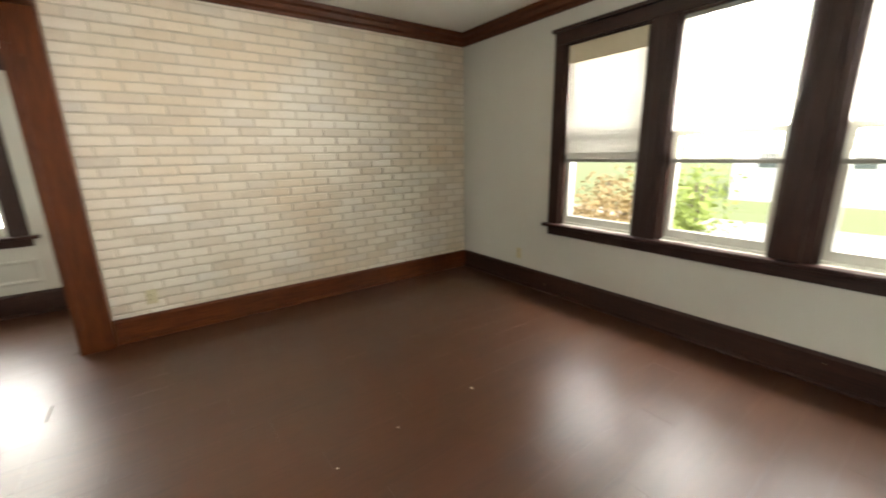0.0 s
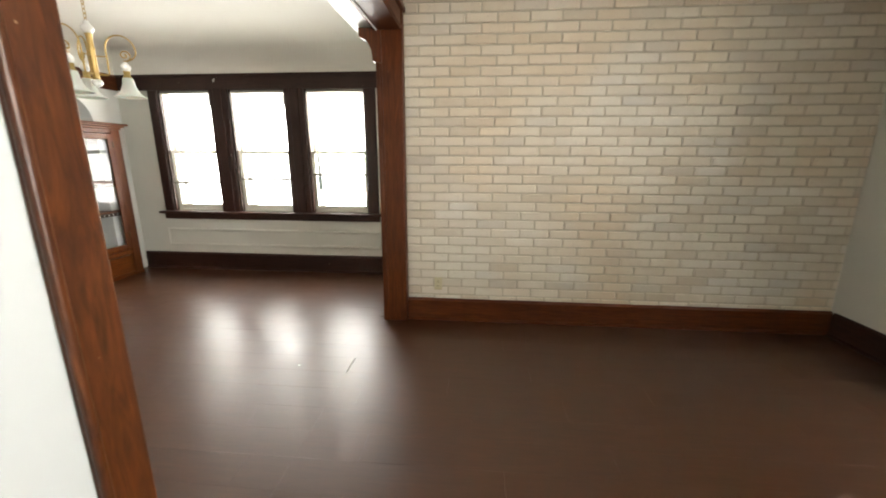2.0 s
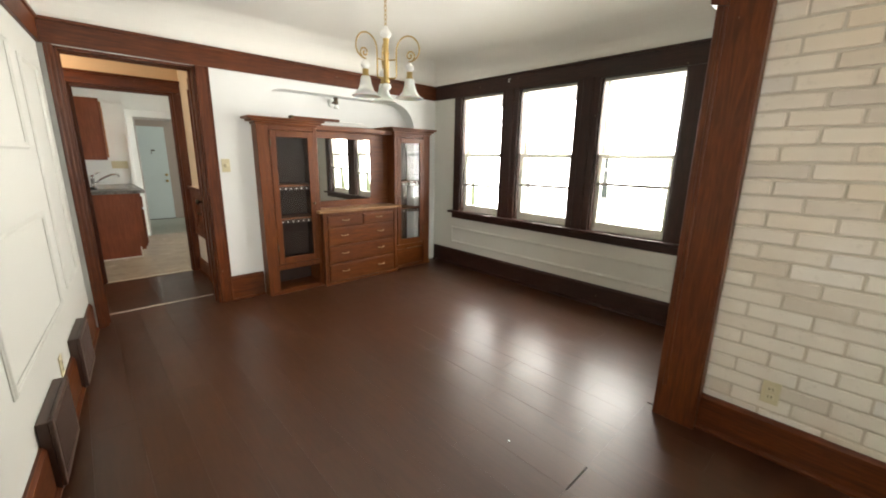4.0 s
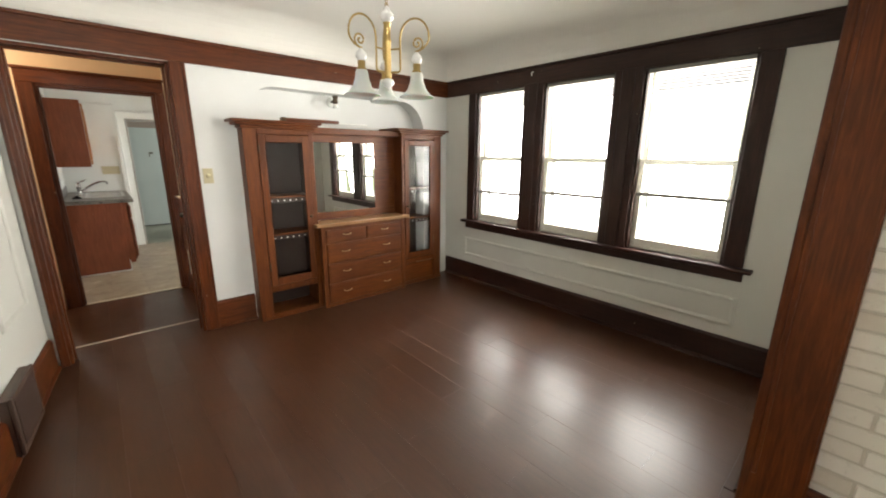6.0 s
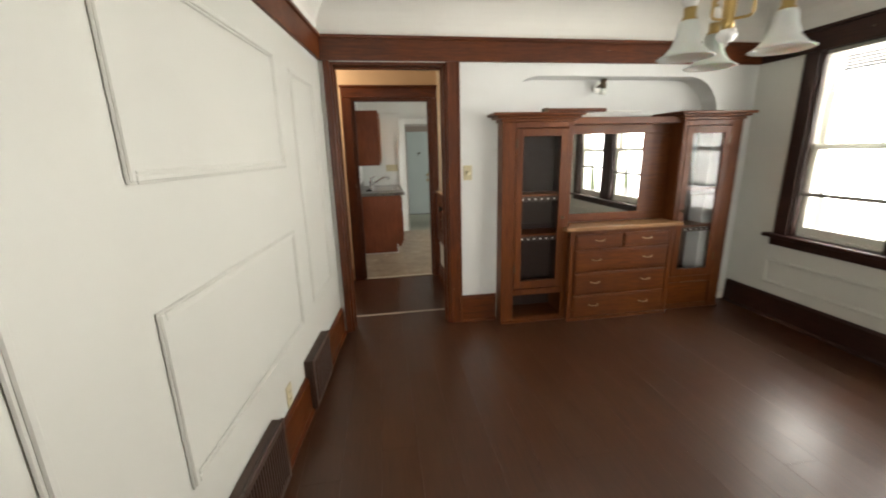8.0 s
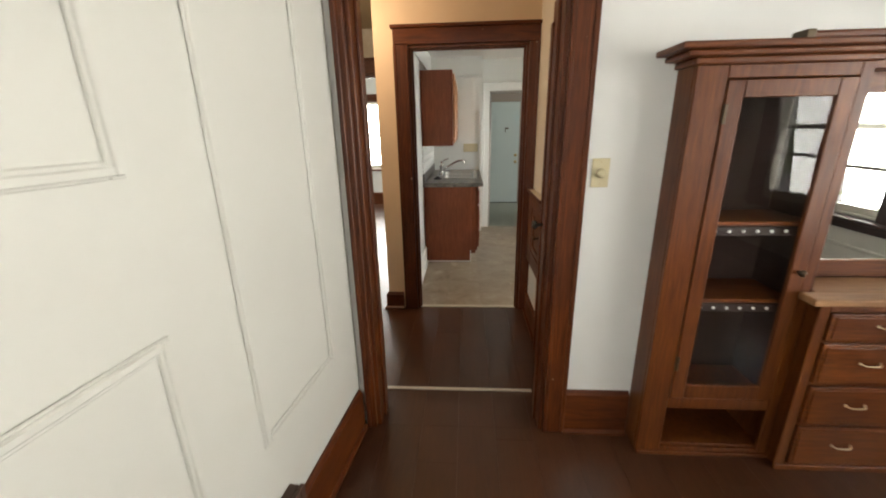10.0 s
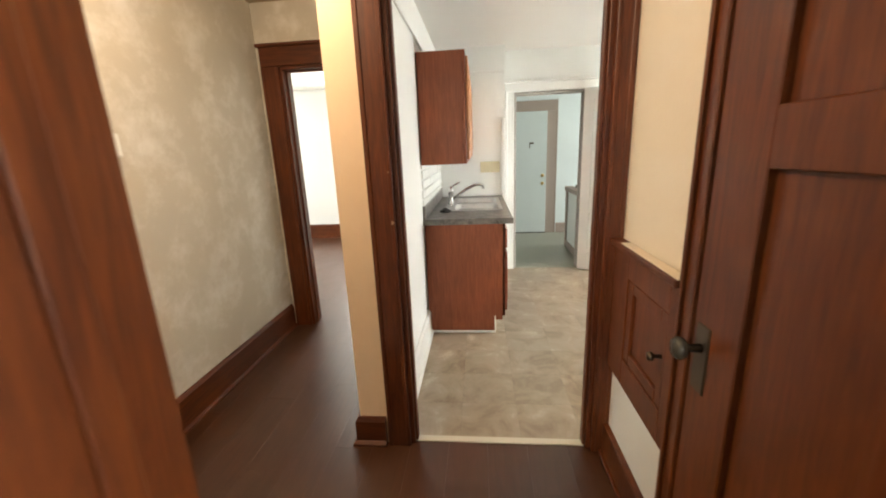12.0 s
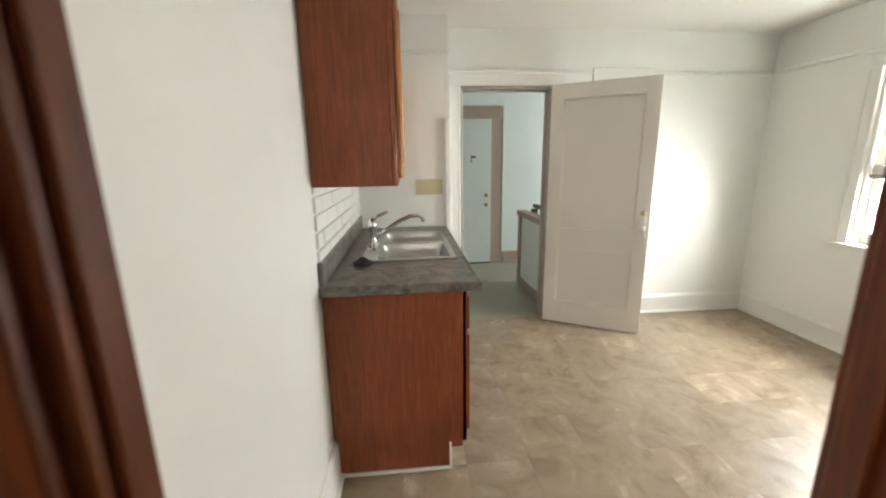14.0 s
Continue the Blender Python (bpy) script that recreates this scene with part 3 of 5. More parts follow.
def sash_window(name, m, width, z0, z1, blind_to=None, closed=0, label="", gap=0.021, trim=None, valance=False):
    """A double-hung window in local axes: x along the wall, y outwards, z up; and its blind."""
    trim = trim or SHADED_TRIM["z"]
    win = tagged(new(name), label, "window", "", "structure")
    win.matrix_world = m
    mid = (z0 + z1) / 2
    boxes("jamb", [(0, 0.018, 0.05, 0.2, z0, z1), (width - 0.018, width, 0.05, 0.2, z0, z1), (0.018, width - 0.018, 0.05, 0.2, z1 - 0.018, z1), (0.018, width - 0.018, 0.045, 0.21, z0, z0 + 0.02)], SASH, win)
    boxes("inner_stop", [(0, 0.022, 0.0, 0.0495, z0, z1), (width - 0.022, width, 0.0, 0.0495, z0, z1), (0.022, width - 0.022, 0, 0.0495, z1 - 0.018, z1)], trim, win)
    boxes("lower_sash", frame_boxes(0.018, width - 0.018, z0 + 0.02, mid + 0.02, 0.055, 0.095, 0.042, 0.06), SASH, win)
    boxes("upper_sash", frame_boxes(0.018, width - 0.018, mid - 0.02, z1 - 0.018, 0.105, 0.145, 0.042), SASH, win)
    for p, q, w in ((z0 + 0.07, mid - 0.01, 0.075), (mid + 0.01, z1 - 0.05, 0.125)):
        g = boxes("pane", [(0.055, width - 0.055, w - 0.002, w + 0.002, p, q)], GLASS, win, bevel=0)
        g.visible_shadow = False
    if blind_to:
        bl = thing("window_blind", "white vinyl mini blind half lowered in the window", "blind", group="mini blinds")
        bl.matrix_world = m
        bm = bmesh.new()
        z = z1 - 0.06
        ang = radians(closed)
        while z > blind_to + 0.028:
            r = bmesh.ops.create_grid(bm, x_segments=1, y_segments=2, size=0.5)
            wob = random.uniform(-0.05, 0.05)
            for vv in r["verts"]:
                hump = 0.0012 * (1 - (vv.co.y * 2) ** 2)
                vv.co = Vector(((vv.co.x + 0.5) * (width - 0.052) + 0.026, vv.co.y * 0.025, hump))
            bmesh.ops.transform(bm, verts=r["verts"], matrix=Matrix.Translation((0, 0.028, z)) @ Matrix.Rotation(-ang + wob, 4, "X"))
            z -= gap if z > blind_to + 0.085 else 0.0075
        mesh_ob("slats", bm, BLIND, bl)
        boxes("head_rail", [(0.022, width - 0.022, 0.010, 0.045, z1 - 0.048, z1 - 0.02)], RAIL, bl)
        boxes("bottom_rail", [(0.026, width - 0.026, 0.012, 0.044, blind_to - 0.004, blind_to + 0.024)], RAIL, bl)
        if valance:
            boxes("valance", [(0.024, width - 0.024, 0.003, 0.009, z1 - 0.17, z1 - 0.02)], VALANCE, bl)
        tube("wand", [(0.07, 0.005, z1 - 0.05), (0.072, 0.004, z1 - 0.45)], 0.004, BLIND, bl, 6)
    return win


for i, (a, c) in enumerate(LWIN):
    sash_window("window_%d" % (i + 1), pose(LX, c, 0, 0, 0, -90), c - a, LZ0, LZ1, 1.30, (80, -3, -3)[i], "double-hung window with pale painted sashes and blind", valance=(i == 0))
for i, (a, c) in enumerate(DWIN):
    sash_window("window_%d" % (i + 4), pose(a, DY1, 0), c - a, DZ0, DZ1, (1.08, 1.13, 1.19)[i], 3, "double-hung window with pale painted sashes and blind")
sash_window("window_7", pose(KWIN[0], KY1, 0), KWIN[1] - KWIN[0], 0.80, 1.98, 1.26, 76, "white kitchen window with lowered shade", trim=WHITE)
sash_window("window_8", pose(-10.30, -0.28, 0, 0, 0, 90), 0.73, 0.72, 2.03, None, 0, "bedroom window with dark wood trim", trim=TRIM["z"])

# casings of the two window groups
ya, yb = LWIN[2][0], LWIN[0][1]
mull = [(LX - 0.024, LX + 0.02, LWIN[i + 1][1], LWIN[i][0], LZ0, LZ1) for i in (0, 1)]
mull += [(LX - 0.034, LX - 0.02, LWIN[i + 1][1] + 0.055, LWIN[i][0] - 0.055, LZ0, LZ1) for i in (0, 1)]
structure(boxes("window_trim_living", mull + [(LX - 0.024, LX + 0.01, yb, yb + 0.11, LZ0, LZ1), (LX - 0.024, LX + 0.01, ya - 0.11, ya, LZ0, LZ1)], SHADED_TRIM["z"]), "wood window casing, coloured dark as backlit")
structure(boxes("window_head_living", [(LX - 0.026, LX + 0.01, ya - 0.11, yb + 0.11, LZ1, LZ1 + 0.10), (LX - 0.05, LX, ya - 0.13, yb + 0.13, LZ1 + 0.10, LZ1 + 0.128)], SHADED_TRIM["y"]), "wood window head, coloured dark as backlit")
structure(boxes("window_sill_living", [(LX - 0.07, LX + 0.05, ya - 0.15, yb + 0.15, LZ0 - 0.03, LZ0), (LX - 0.022, LX, ya - 0.11, yb + 0.11, LZ0 - 0.11, LZ0 - 0.03)], SHADED_TRIM["y"], bevel=0.006, seg=2), "wood window sill, coloured dark as backlit")
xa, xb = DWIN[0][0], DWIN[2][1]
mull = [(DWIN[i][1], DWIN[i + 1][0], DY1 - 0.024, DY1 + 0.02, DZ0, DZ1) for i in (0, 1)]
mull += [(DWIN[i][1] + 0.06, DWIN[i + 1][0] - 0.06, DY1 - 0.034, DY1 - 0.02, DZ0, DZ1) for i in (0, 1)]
structure(boxes("window_trim_dining", mull + [(xa - 0.11, xa, DY1 - 0.024, DY1 + 0.01, DZ0, DZ1 - 0.016), (xb, xb + 0.12, DY1 - 0.024, DY1 + 0.01, DZ0, DZ1 - 0.016)], SHADED_TRIM["z"]), "wood window casing, coloured dark as backlit")
structure(boxes("window_sill_dining", [(xa - 0.17, xb + 0.18, DY1 - 0.07, DY1 + 0.05, DZ0 - 0.03, DZ0), (xa - 0.13, xb + 0.13, DY1 - 0.022, DY1, DZ0 - 0.10, DZ0 - 0.03)], SHADED_TRIM["x"], bevel=0.006, seg=2), "wood window sill, coloured dark as backlit")
casing("window_7_casing", "x", KY1, -1, KWIN[0], KWIN[1], 1.98, 0.085, m=WHITE, z0=0.80)
structure(boxes("window_7_sill", [(KWIN[0] - 0.13, KWIN[1] + 0.13, KY1 - 0.06, KY1 + 0.05, 0.775, 0.80)], WHITE))
casing("window_8_casing", "y", -10.30, 1, -0.28, 0.45, 2.03, 0.10, z0=0.72)
structure(boxes("window_8_sill", [(-10.32, -10.23, -0.42, 0.60, 0.69, 0.72)], TRIM["y"]))


def panel_frame(name, axis, face, out, a0, a1, z0, z1, m, w=0.036):
    """Applied picture moulding on a wall."""
    it = frame_boxes(a0, a1, z0, z1, face, face + out * 0.008, w) + frame_boxes(a0 + 0.006, a1 - 0.006, z0 + 0.006, z1 - 0.006, face, face + out * 0.014, w - 0.016)
    if axis == "y":
        it = [(t[2], t[3], t[0], t[1], t[4], t[5]) for t in it]
    return structure(boxes(name, it, m, bevel=0.004), "painted panel moulding on the wall")


askew(panel_frame("trim_panel_corner", "x", DY0, 1, -3.735, -3.23, 0.56, 1.96, WALL_D))
panel_frame("trim_panel_window", "x", DY1, -1, -3.62, -0.85, 0.30, 0.525, WALL_D)
askew(panel_frame("trim_panel_upper", "x", DY0, 1, -3.01, -1.85, 1.425, 1.99, WALL_D))
askew(panel_frame("trim_panel_lower", "x", DY0, 1, -3.01, -1.85, 0.52, 1.09, WALL_D))
askew(panel_frame("trim_panel_near", "x", DY0, 1, -1.51, -0.95, 0.56, 1.96, WALL_D))


# ---- built-in cabinet ----
cab = thing("china_cabinet", "varnished oak built-in china cabinet with glass doors, mirror and drawers", "cabinet", (-3.9, 3.85, 0))


def part(ob, parent):
    ob.parent = parent
    ob.matrix_parent_inverse = Matrix.Translation(-parent.location)
    return ob


CF = -3.865
for ys, ye, tall in ((2.755, 3.35, 0), (4.34, 4.905, 1)):
    xb_ = HX1 + 0.01
    s0, s1 = (0.03, 0.11) if tall else (0.11, 0.045)
    part(boxes("tower_carcass", [
        (xb_, CF, ys, ys + 0.02, 0, 1.72), (xb_, CF, ye - 0.02, ye, 0, 1.72), (xb_, CF, ys, ye, 1.70, 1.72), (xb_, CF, ys, ye, 0.02, 0.04),
        (xb_, CF - 0.004, ys + 0.02, ye - 0.02, 0.275, 0.295)], OAK["z"]), cab)
    # thin near-black sheets, added over the oak to shade the tower's inside
    part(boxes("tower_inside_shade", [(xb_ + 0.01, CF - 0.002, ys + 0.021, ys + 0.025, 0.30, 1.695), (xb_ + 0.01, CF - 0.002, ye - 0.025, ye - 0.021, 0.30, 1.695), (xb_ + 0.01, CF - 0.002, ys + 0.026, ye - 0.026, 1.690, 1.698)], DARKIN, bevel=0), cab)
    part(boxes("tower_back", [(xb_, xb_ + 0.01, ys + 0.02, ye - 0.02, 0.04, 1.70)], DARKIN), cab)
    part(boxes("face_frame", [(CF, CF + 0.02, ys, ys + s0, 0, 1.70), (CF, CF + 0.02, ye - s1, ye, 0, 1.70), (CF, CF + 0.02, ys + s0, ye - s1, 1.655, 1.70), (CF, CF + 0.02, ys + s0, ye - s1, 0.255, 0.31), (CF, CF + 0.022, ys + s0, ye - s1, 0, 0.035)], OAK["z"]), cab)
    part(boxes("base_shoe", [(CF + 0.02, CF + 0.034, ys, ye, 0.0, 0.02)], OAK["y"]), cab)
    dy0, dy1 = ys + s0 + 0.002, ye - s1 - 0.002
    part(boxes("glass_door", [(CF + 0.004, CF + 0.026, dy0, dy0 + 0.06, 0.315, 1.65), (CF + 0.004, CF + 0.026, dy1 - 0.06, dy1, 0.315, 1.65), (CF + 0.004, CF + 0.026, dy0 + 0.06, dy1 - 0.06, 0.315, 0.385), (CF + 0.004, CF + 0.026, dy0 + 0.06, dy1 - 0.06, 1.59, 1.65)], OAK["z"]), cab)
    gp = part(boxes("pane", [(CF + 0.012, CF + 0.016, dy0 + 0.055, dy1 - 0.055, 0.38, 1.595)], OLDGLASS, bevel=0), cab)
    gp.visible_shadow = False
    for z in (0.765, 1.105):
        part(boxes("shelf", [(xb_ + 0.01, CF - 0.03, ys + 0.02, ye - 0.02, z, z + 0.018)], OAK["y"]), cab)
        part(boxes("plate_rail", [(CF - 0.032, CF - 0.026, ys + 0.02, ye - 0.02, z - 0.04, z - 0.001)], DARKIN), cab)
        for k in range(6):
            part(lathe("cup_hook", [(0.001, 0), (0.007, 0.002), (0.007, 0.006), (0.001, 0.008)], PORC, None, (CF - 0.027, ys + s0 + 0.085 + 0.055 * k, z - 0.02), 8, Matrix.Rotation(radians(90), 4, "Y")), cab)
    ky = dy1 - 0.03 if not tall else dy0 + 0.03
    part(lathe("knob", [(0.001, 0), (0.007, 0.001), (0.006, 0.010), (0.013, 0.016), (0.014, 0.023), (0.008, 0.029), (0.001, 0.03)], BRONZE, None, (CF + 0.026, ky, 0.93), 14, Matrix.Rotation(radians(90), 4, "Y")), cab)
    hy = dy0 + 0.004 if not tall else dy1 - 0.004
    for z in (0.46, 1.50):
        part(boxes("hinge", [(CF + 0.02, CF + 0.031, hy - 0.007, hy + 0.007, z, z + 0.07)], BRONZE), cab)
    # crown of the tower
    part(boxes("cornice", [(xb_, CF + 0.035, ys - 0.015, ye + 0.015, 1.70, 1.725), (xb_, CF + 0.06, ys - 0.055, ye + 0.04, 1.725, 1.745), (xb_, CF + 0.085, ys - 0.09, ye + 0.065, 1.745, 1.768)], OAK["y"], bevel=0.007, seg=2), cab)
    if tall:
        part(boxes("lower_panel", [(CF + 0.002, CF + 0.016, dy0, dy1, 0.04, 0.25)], OAK["y"], bevel=0.006, seg=2), cab)
# chest of drawers between the towers
CH = -3.785
part(boxes("chest_body", [(HX1 + 0.01, CH, 3.352, 4.305, 0.0, 0.815)], OAK["z"]), cab)
MX = -4.0
part(boxes("chest_top", [(CF + 0.03, CH + 0.035, 3.29, 4.37, 0.817, 0.847), (MX, CF + 0.032, 3.352, 4.338, 0.817, 0.8465)], wood("worn_top_wood", (0.26, 0.12, 0.05), (0.46, 0.26, 0.12), "y", 0.45), bevel=0.006, seg=2), cab)
part(boxes("chest_stile", [(CH, CH + 0.012, 3.335, 3.375, 0.0, 0.815), (CH, CH + 0.012, 4.265, 4.305, 0.0, 0.815), (CH, CH + 0.012, 3.375, 4.265, 0.785, 0.815), (CH, CH + 0.02, 3.335, 4.305, 0.0, 0.03)], OAK["z"]), cab)


def drawer(y0, y1, z0, z1, pulls):
    part(boxes("drawer_front", [(CH, CH + 0.018, y0, y1, z0, z1), (CH + 0.016, CH + 0.022, y0 + 0.016, y1 - 0.016, z0 + 0.014, z1 - 0.014)], OAK["y"], bevel=0.005, seg=2), cab)
    for py in pulls:
        zc = (z0 + z1) / 2 + 0.01
        pts = [(CH + 0.02, py - 0.038, zc), (CH + 0.030, py - 0.036, zc - 0.001), (CH + 0.036, py - 0.026, zc - 0.004), (CH + 0.037, py, zc - 0.005), (CH + 0.036, py + 0.026, zc - 0.004), (CH + 0.030, py + 0.036, zc - 0.001), (CH + 0.02, py + 0.038, zc)]
        part(tube("pull", pts, 0.0034, NICKEL, None, 8), cab)
        for e in (-0.038, 0.038):
            part(lathe("pull_rose", [(0.001, 0), (0.007, 0.001), (0.006, 0.004), (0.001, 0.005)], NICKEL, None, (CH + 0.021, py + e, zc), 10, Matrix.Rotation(radians(90), 4, "Y")), cab)


drawer(3.385, 3.81, 0.658, 0.78, (3.60,))
drawer(3.83, 4.255, 0.658, 0.78, (4.04,))
for z0, z1 in ((0.455, 0.645), (0.25, 0.442), (0.035, 0.237)):
    drawer(3.385, 4.255, z0, z1, (3.58, 4.06))
# mirror between the towers
part(boxes("mirror_frame", [(MX - 0.02, MX, 3.35, 4.34, 0.848, 0.925), (MX - 0.02, MX, 3.35, 4.34, 1.605, 1.70), (MX - 0.02, MX, 3.35, 3.41, 0.925, 1.605), (MX - 0.02, MX, 4.08, 4.34, 0.925, 1.605)], OAK["y"]), cab)
part(boxes("mirror_glass", [(MX - 0.012, MX - 0.004, 3.405, 4.085, 0.92, 1.61)], MIRROR, bevel=0.0), cab)
part(boxes("mirror_lintel", [(MX - 0.02, CF - 0.02, 3.35, 4.34, 1.68, 1.735)], OAK["y"]), cab)

# a lamp bar and pieces of wood lying on the cabinet
tb = thing("lamp_bar", "old brown strip lamp lying on top of the cabinet", "lamp", (-3.87, 3.3, 1.768))
part(boxes("housing", [(-3.90, -3.84, 3.10, 3.62, 1.769, 1.800)], TRIM["y"], bevel=0.01, seg=2), tb)
part(boxes("end_cap", [(-3.905, -3.835, 3.09, 3.12, 1.769, 1.803)], BRONZE), tb)
part(boxes("strip", [(-3.875, -3.845, 3.45, 3.92, 1.769, 1.779)], WHITE, bevel=0.003), tb)

# sconce stub on the wall in the recess
sc = thing("wall_sconce", "dark metal wall sconce with a small white glass cup", "sconce", (HX1, 3.70, 2.0))
part(lathe("back_plate", [(0.001, 0), (0.05, 0.001), (0.045, 0.012), (0.02, 0.02), (0.001, 0.021)], WHITE, None, (HX1, 3.70, 2.0), 20, Matrix.Rotation(radians(90), 4, "Y")), sc)
part(tube("arm", [(HX1 + 0.015, 3.70, 2.0), (HX1 + 0.06, 3.70, 2.01), (HX1 + 0.09, 3.70, 2.03), (HX1 + 0.10, 3.70, 2.05)], 0.011, BRONZE), sc)
part(lathe("socket", [(0.001, 1.975), (0.02, 1.977), (0.028, 1.995), (0.022, 2.02), (0.03, 2.05), (0.001, 2.055)], BRONZE, None, (HX1 + 0.10, 3.70, 0.0), 16), sc)
part(lathe("cup", [(0.02, 1.93), (0.03, 1.932), (0.026, 1.955), (0.02, 1.975), (0.012, 1.976)], FROST, None, (HX1 + 0.10, 3.70, 0.0), 16), sc)

# ---- chandelier ----
CX, CY = -2.17, 3.06
ch = thing("chandelier", "brass chandelier with three frosted glass bell shades", "chandelier", (CX, CY, 2.58))
part(lathe("ceiling_rose", [(0.001, 2.535), (0.03, 2.54), (0.06, 2.565), (0.065, 2.579), (0.001, 2.58)], BRASS, None, (CX, CY, 0)), ch)
for k in range(12):
    z = 2.255 + 0.0245 * k
    ring = [(CX + (0.008 * math.cos(a) if k % 2 else 0), CY + (0 if k % 2 else 0.008 * math.cos(a)), z + 0.016 * math.sin(a)) for a in [2 * math.pi * i / 12 for i in range(13)]]
    part(tube("chain_link", ring, 0.0022, BRASS, None, 6), ch)
part(lathe("stem", [(0.001, 1.925), (0.017, 1.926), (0.019, 1.94), (0.017, 1.955), (0.017, 2.09), (0.021, 2.10), (0.017, 2.11), (0.017, 2.175), (0.022, 2.18), (0.001, 2.19)], BRASS, None, (CX, CY, 0)), ch)
part(lathe("top_knob", [(0.001, 2.185), (0.02, 2.187), (0.034, 2.205), (0.030, 2.222), (0.016, 2.235), (0.012, 2.25), (0.001, 2.258)], PORC, None, (CX, CY, 0)), ch)
part(lathe("bottom_knob", [(0.001, 1.868), (0.006, 1.872), (0.006, 1.882), (0.020, 1.888), (0.031, 1.905), (0.024, 1.922), (0.001, 1.928)], PORC, None, (CX, CY, 0)), ch)
for k in range(3):
    a = radians(152 + 120 * k)
    ux, uy = math.cos(a), math.sin(a)

    def at(r, z):
        return (CX + ux * r, CY + uy * r, z)

    arm = [at(0.017, 1.955)] + [at(0.05 + 0.018 * math.sin(t), 1.965 - 0.012 * math.cos(t)) for t in (0.2, 0.9, 1.5)] + [at(0.068, z) for z in (2.0, 2.05, 2.09)]
    arm += [at(0.143 - 0.075 * math.cos(t), 2.105 + 0.085 * math.sin(t)) for t in [math.pi * i / 12 for i in range(0, 13)]]
    arm += [at(0.143 + 0.075 * math.cos(t), 2.105 - 0.062 * math.sin(t)) for t in [0.25, 0.55, 0.9, 1.2, 1.5]]
    for i in range(18):
        t = math.pi * 1.5 + i * 0.55
        rr = 0.034 * (1 - i / 20)
        arm.append(at(0.158 + rr * math.cos(t), 2.078 + rr * math.sin(t)))
    part(tube("arm", arm, 0.0048, BRASS, None, 8), ch)
    part(tube("brace", [at(0.016, 2.06), at(0.068, 2.06)], 0.004, BRASS, None, 8), ch)
    sx, sy = CX + ux * 0.155, CY + uy * 0.155
    part(lathe("arm_knob", [(0.001, 1.985), (0.016, 1.988), (0.027, 2.005), (0.022, 2.022), (0.010, 2.034), (0.001, 2.045)], PORC, None, (sx, sy, 0), 20), ch)
    part(lathe("socket", [(0.001, 1.935), (0.024, 1.936), (0.024, 1.95), (0.018, 1.957), (0.019, 1.985), (0.001, 1.988)], BRASS, None, (sx, sy, 0), 20), ch)
    part(lathe("shade", [(0.026, 1.945), (0.030, 1.935), (0.034, 1.905), (0.046, 1.87), (0.066, 1.845), (0.088, 1.832), (0.085, 1.830), (0.062, 1.842), (0.043, 1.867), (0.031, 1.903), (0.024, 1.938)], FROST, None, (sx, sy, 0), 36), ch)


ch.scale = (1.05, 1.05, 1.05)


# ---- small wall fittings ----
def outlet(at, normal, label="ivory plastic wall outlet"):
    o = thing("wall_outlet", label, "outlet", (0, 0, 0), "wall outlets")
    part(boxes("plate", [(-0.035, 0.035, -0.006, 0.0, -0.058, 0.058)], IVORY, bevel=0.003, seg=2), o)
    for z in (0.02, -0.02):
        part(boxes("socket", [(-0.016, 0.016, -0.009, -0.004, z - 0.014, z + 0.014)], IVORY, bevel=0.004, seg=2), o)
        part(boxes("slot", [(-0.008, -0.005, -0.0098, -0.008, z - 0.005, z + 0.006), (0.005, 0.008, -0.0098, -0.008, z - 0.005, z + 0.006)], BLACK, bevel=0), o)
    o.matrix_world = pose(*at, 0, 0, normal)
    return o


outlet((-0.02, BY - 0.008, 0.335), 0)
outlet((LX, 2.86, 0.335), -90)
askew(outlet((-2.65, DY0, 0.295), 180))


def switch(at, normal, kind):
    o = thing("light_switch", "ivory plastic " + ("dimmer switch with round knob" if kind else "toggle light switch") + " on the wall", "switch", (0, 0, 0))
    part(boxes("plate", [(-0.036, 0.036, -0.006, 0.0, -0.06, 0.06)], IVORY, bevel=0.003, seg=2), o)
    if kind:
        part(lathe("dial", [(0.001, 0), (0.019, 0.001), (0.019, 0.012), (0.014, 0.02), (0.001, 0.021)], IVORY, None, (0, -0.006, 0.0), 20, Matrix.Rotation(radians(90), 4, "X")), o)
    else:
        part(boxes("toggle", [(-0.005, 0.005, -0.018, -0.004, -0.002, 0.016)], IVORY), o)
    for z in (0.045, -0.045):
        part(boxes("screw", [(-0.003, 0.003, -0.0075, -0.005, z - 0.003, z + 0.003)], NICKEL), o)
    o.matrix_world = pose(*at, 0, 0, normal)


switch((WX, 2.50, 1.315), 90, True)
switch((-5.22, HY0, 1.25), 180, False)
th = thing("thermostat", "white plastic wall thermostat with a grey display", "thermostat")
part(boxes("case", [(-0.07, 0.07, -0.028, 0.0, -0.052, 0.052)], WHITE, bevel=0.008, seg=2), th)
part(boxes("display", [(-0.028, 0.028, -0.0295, -0.02, -0.012, 0.036)], GREY, bevel=0.002), th)
th.matrix_world = pose(-5.36, HY0, 1.50, 0, 0, 180)


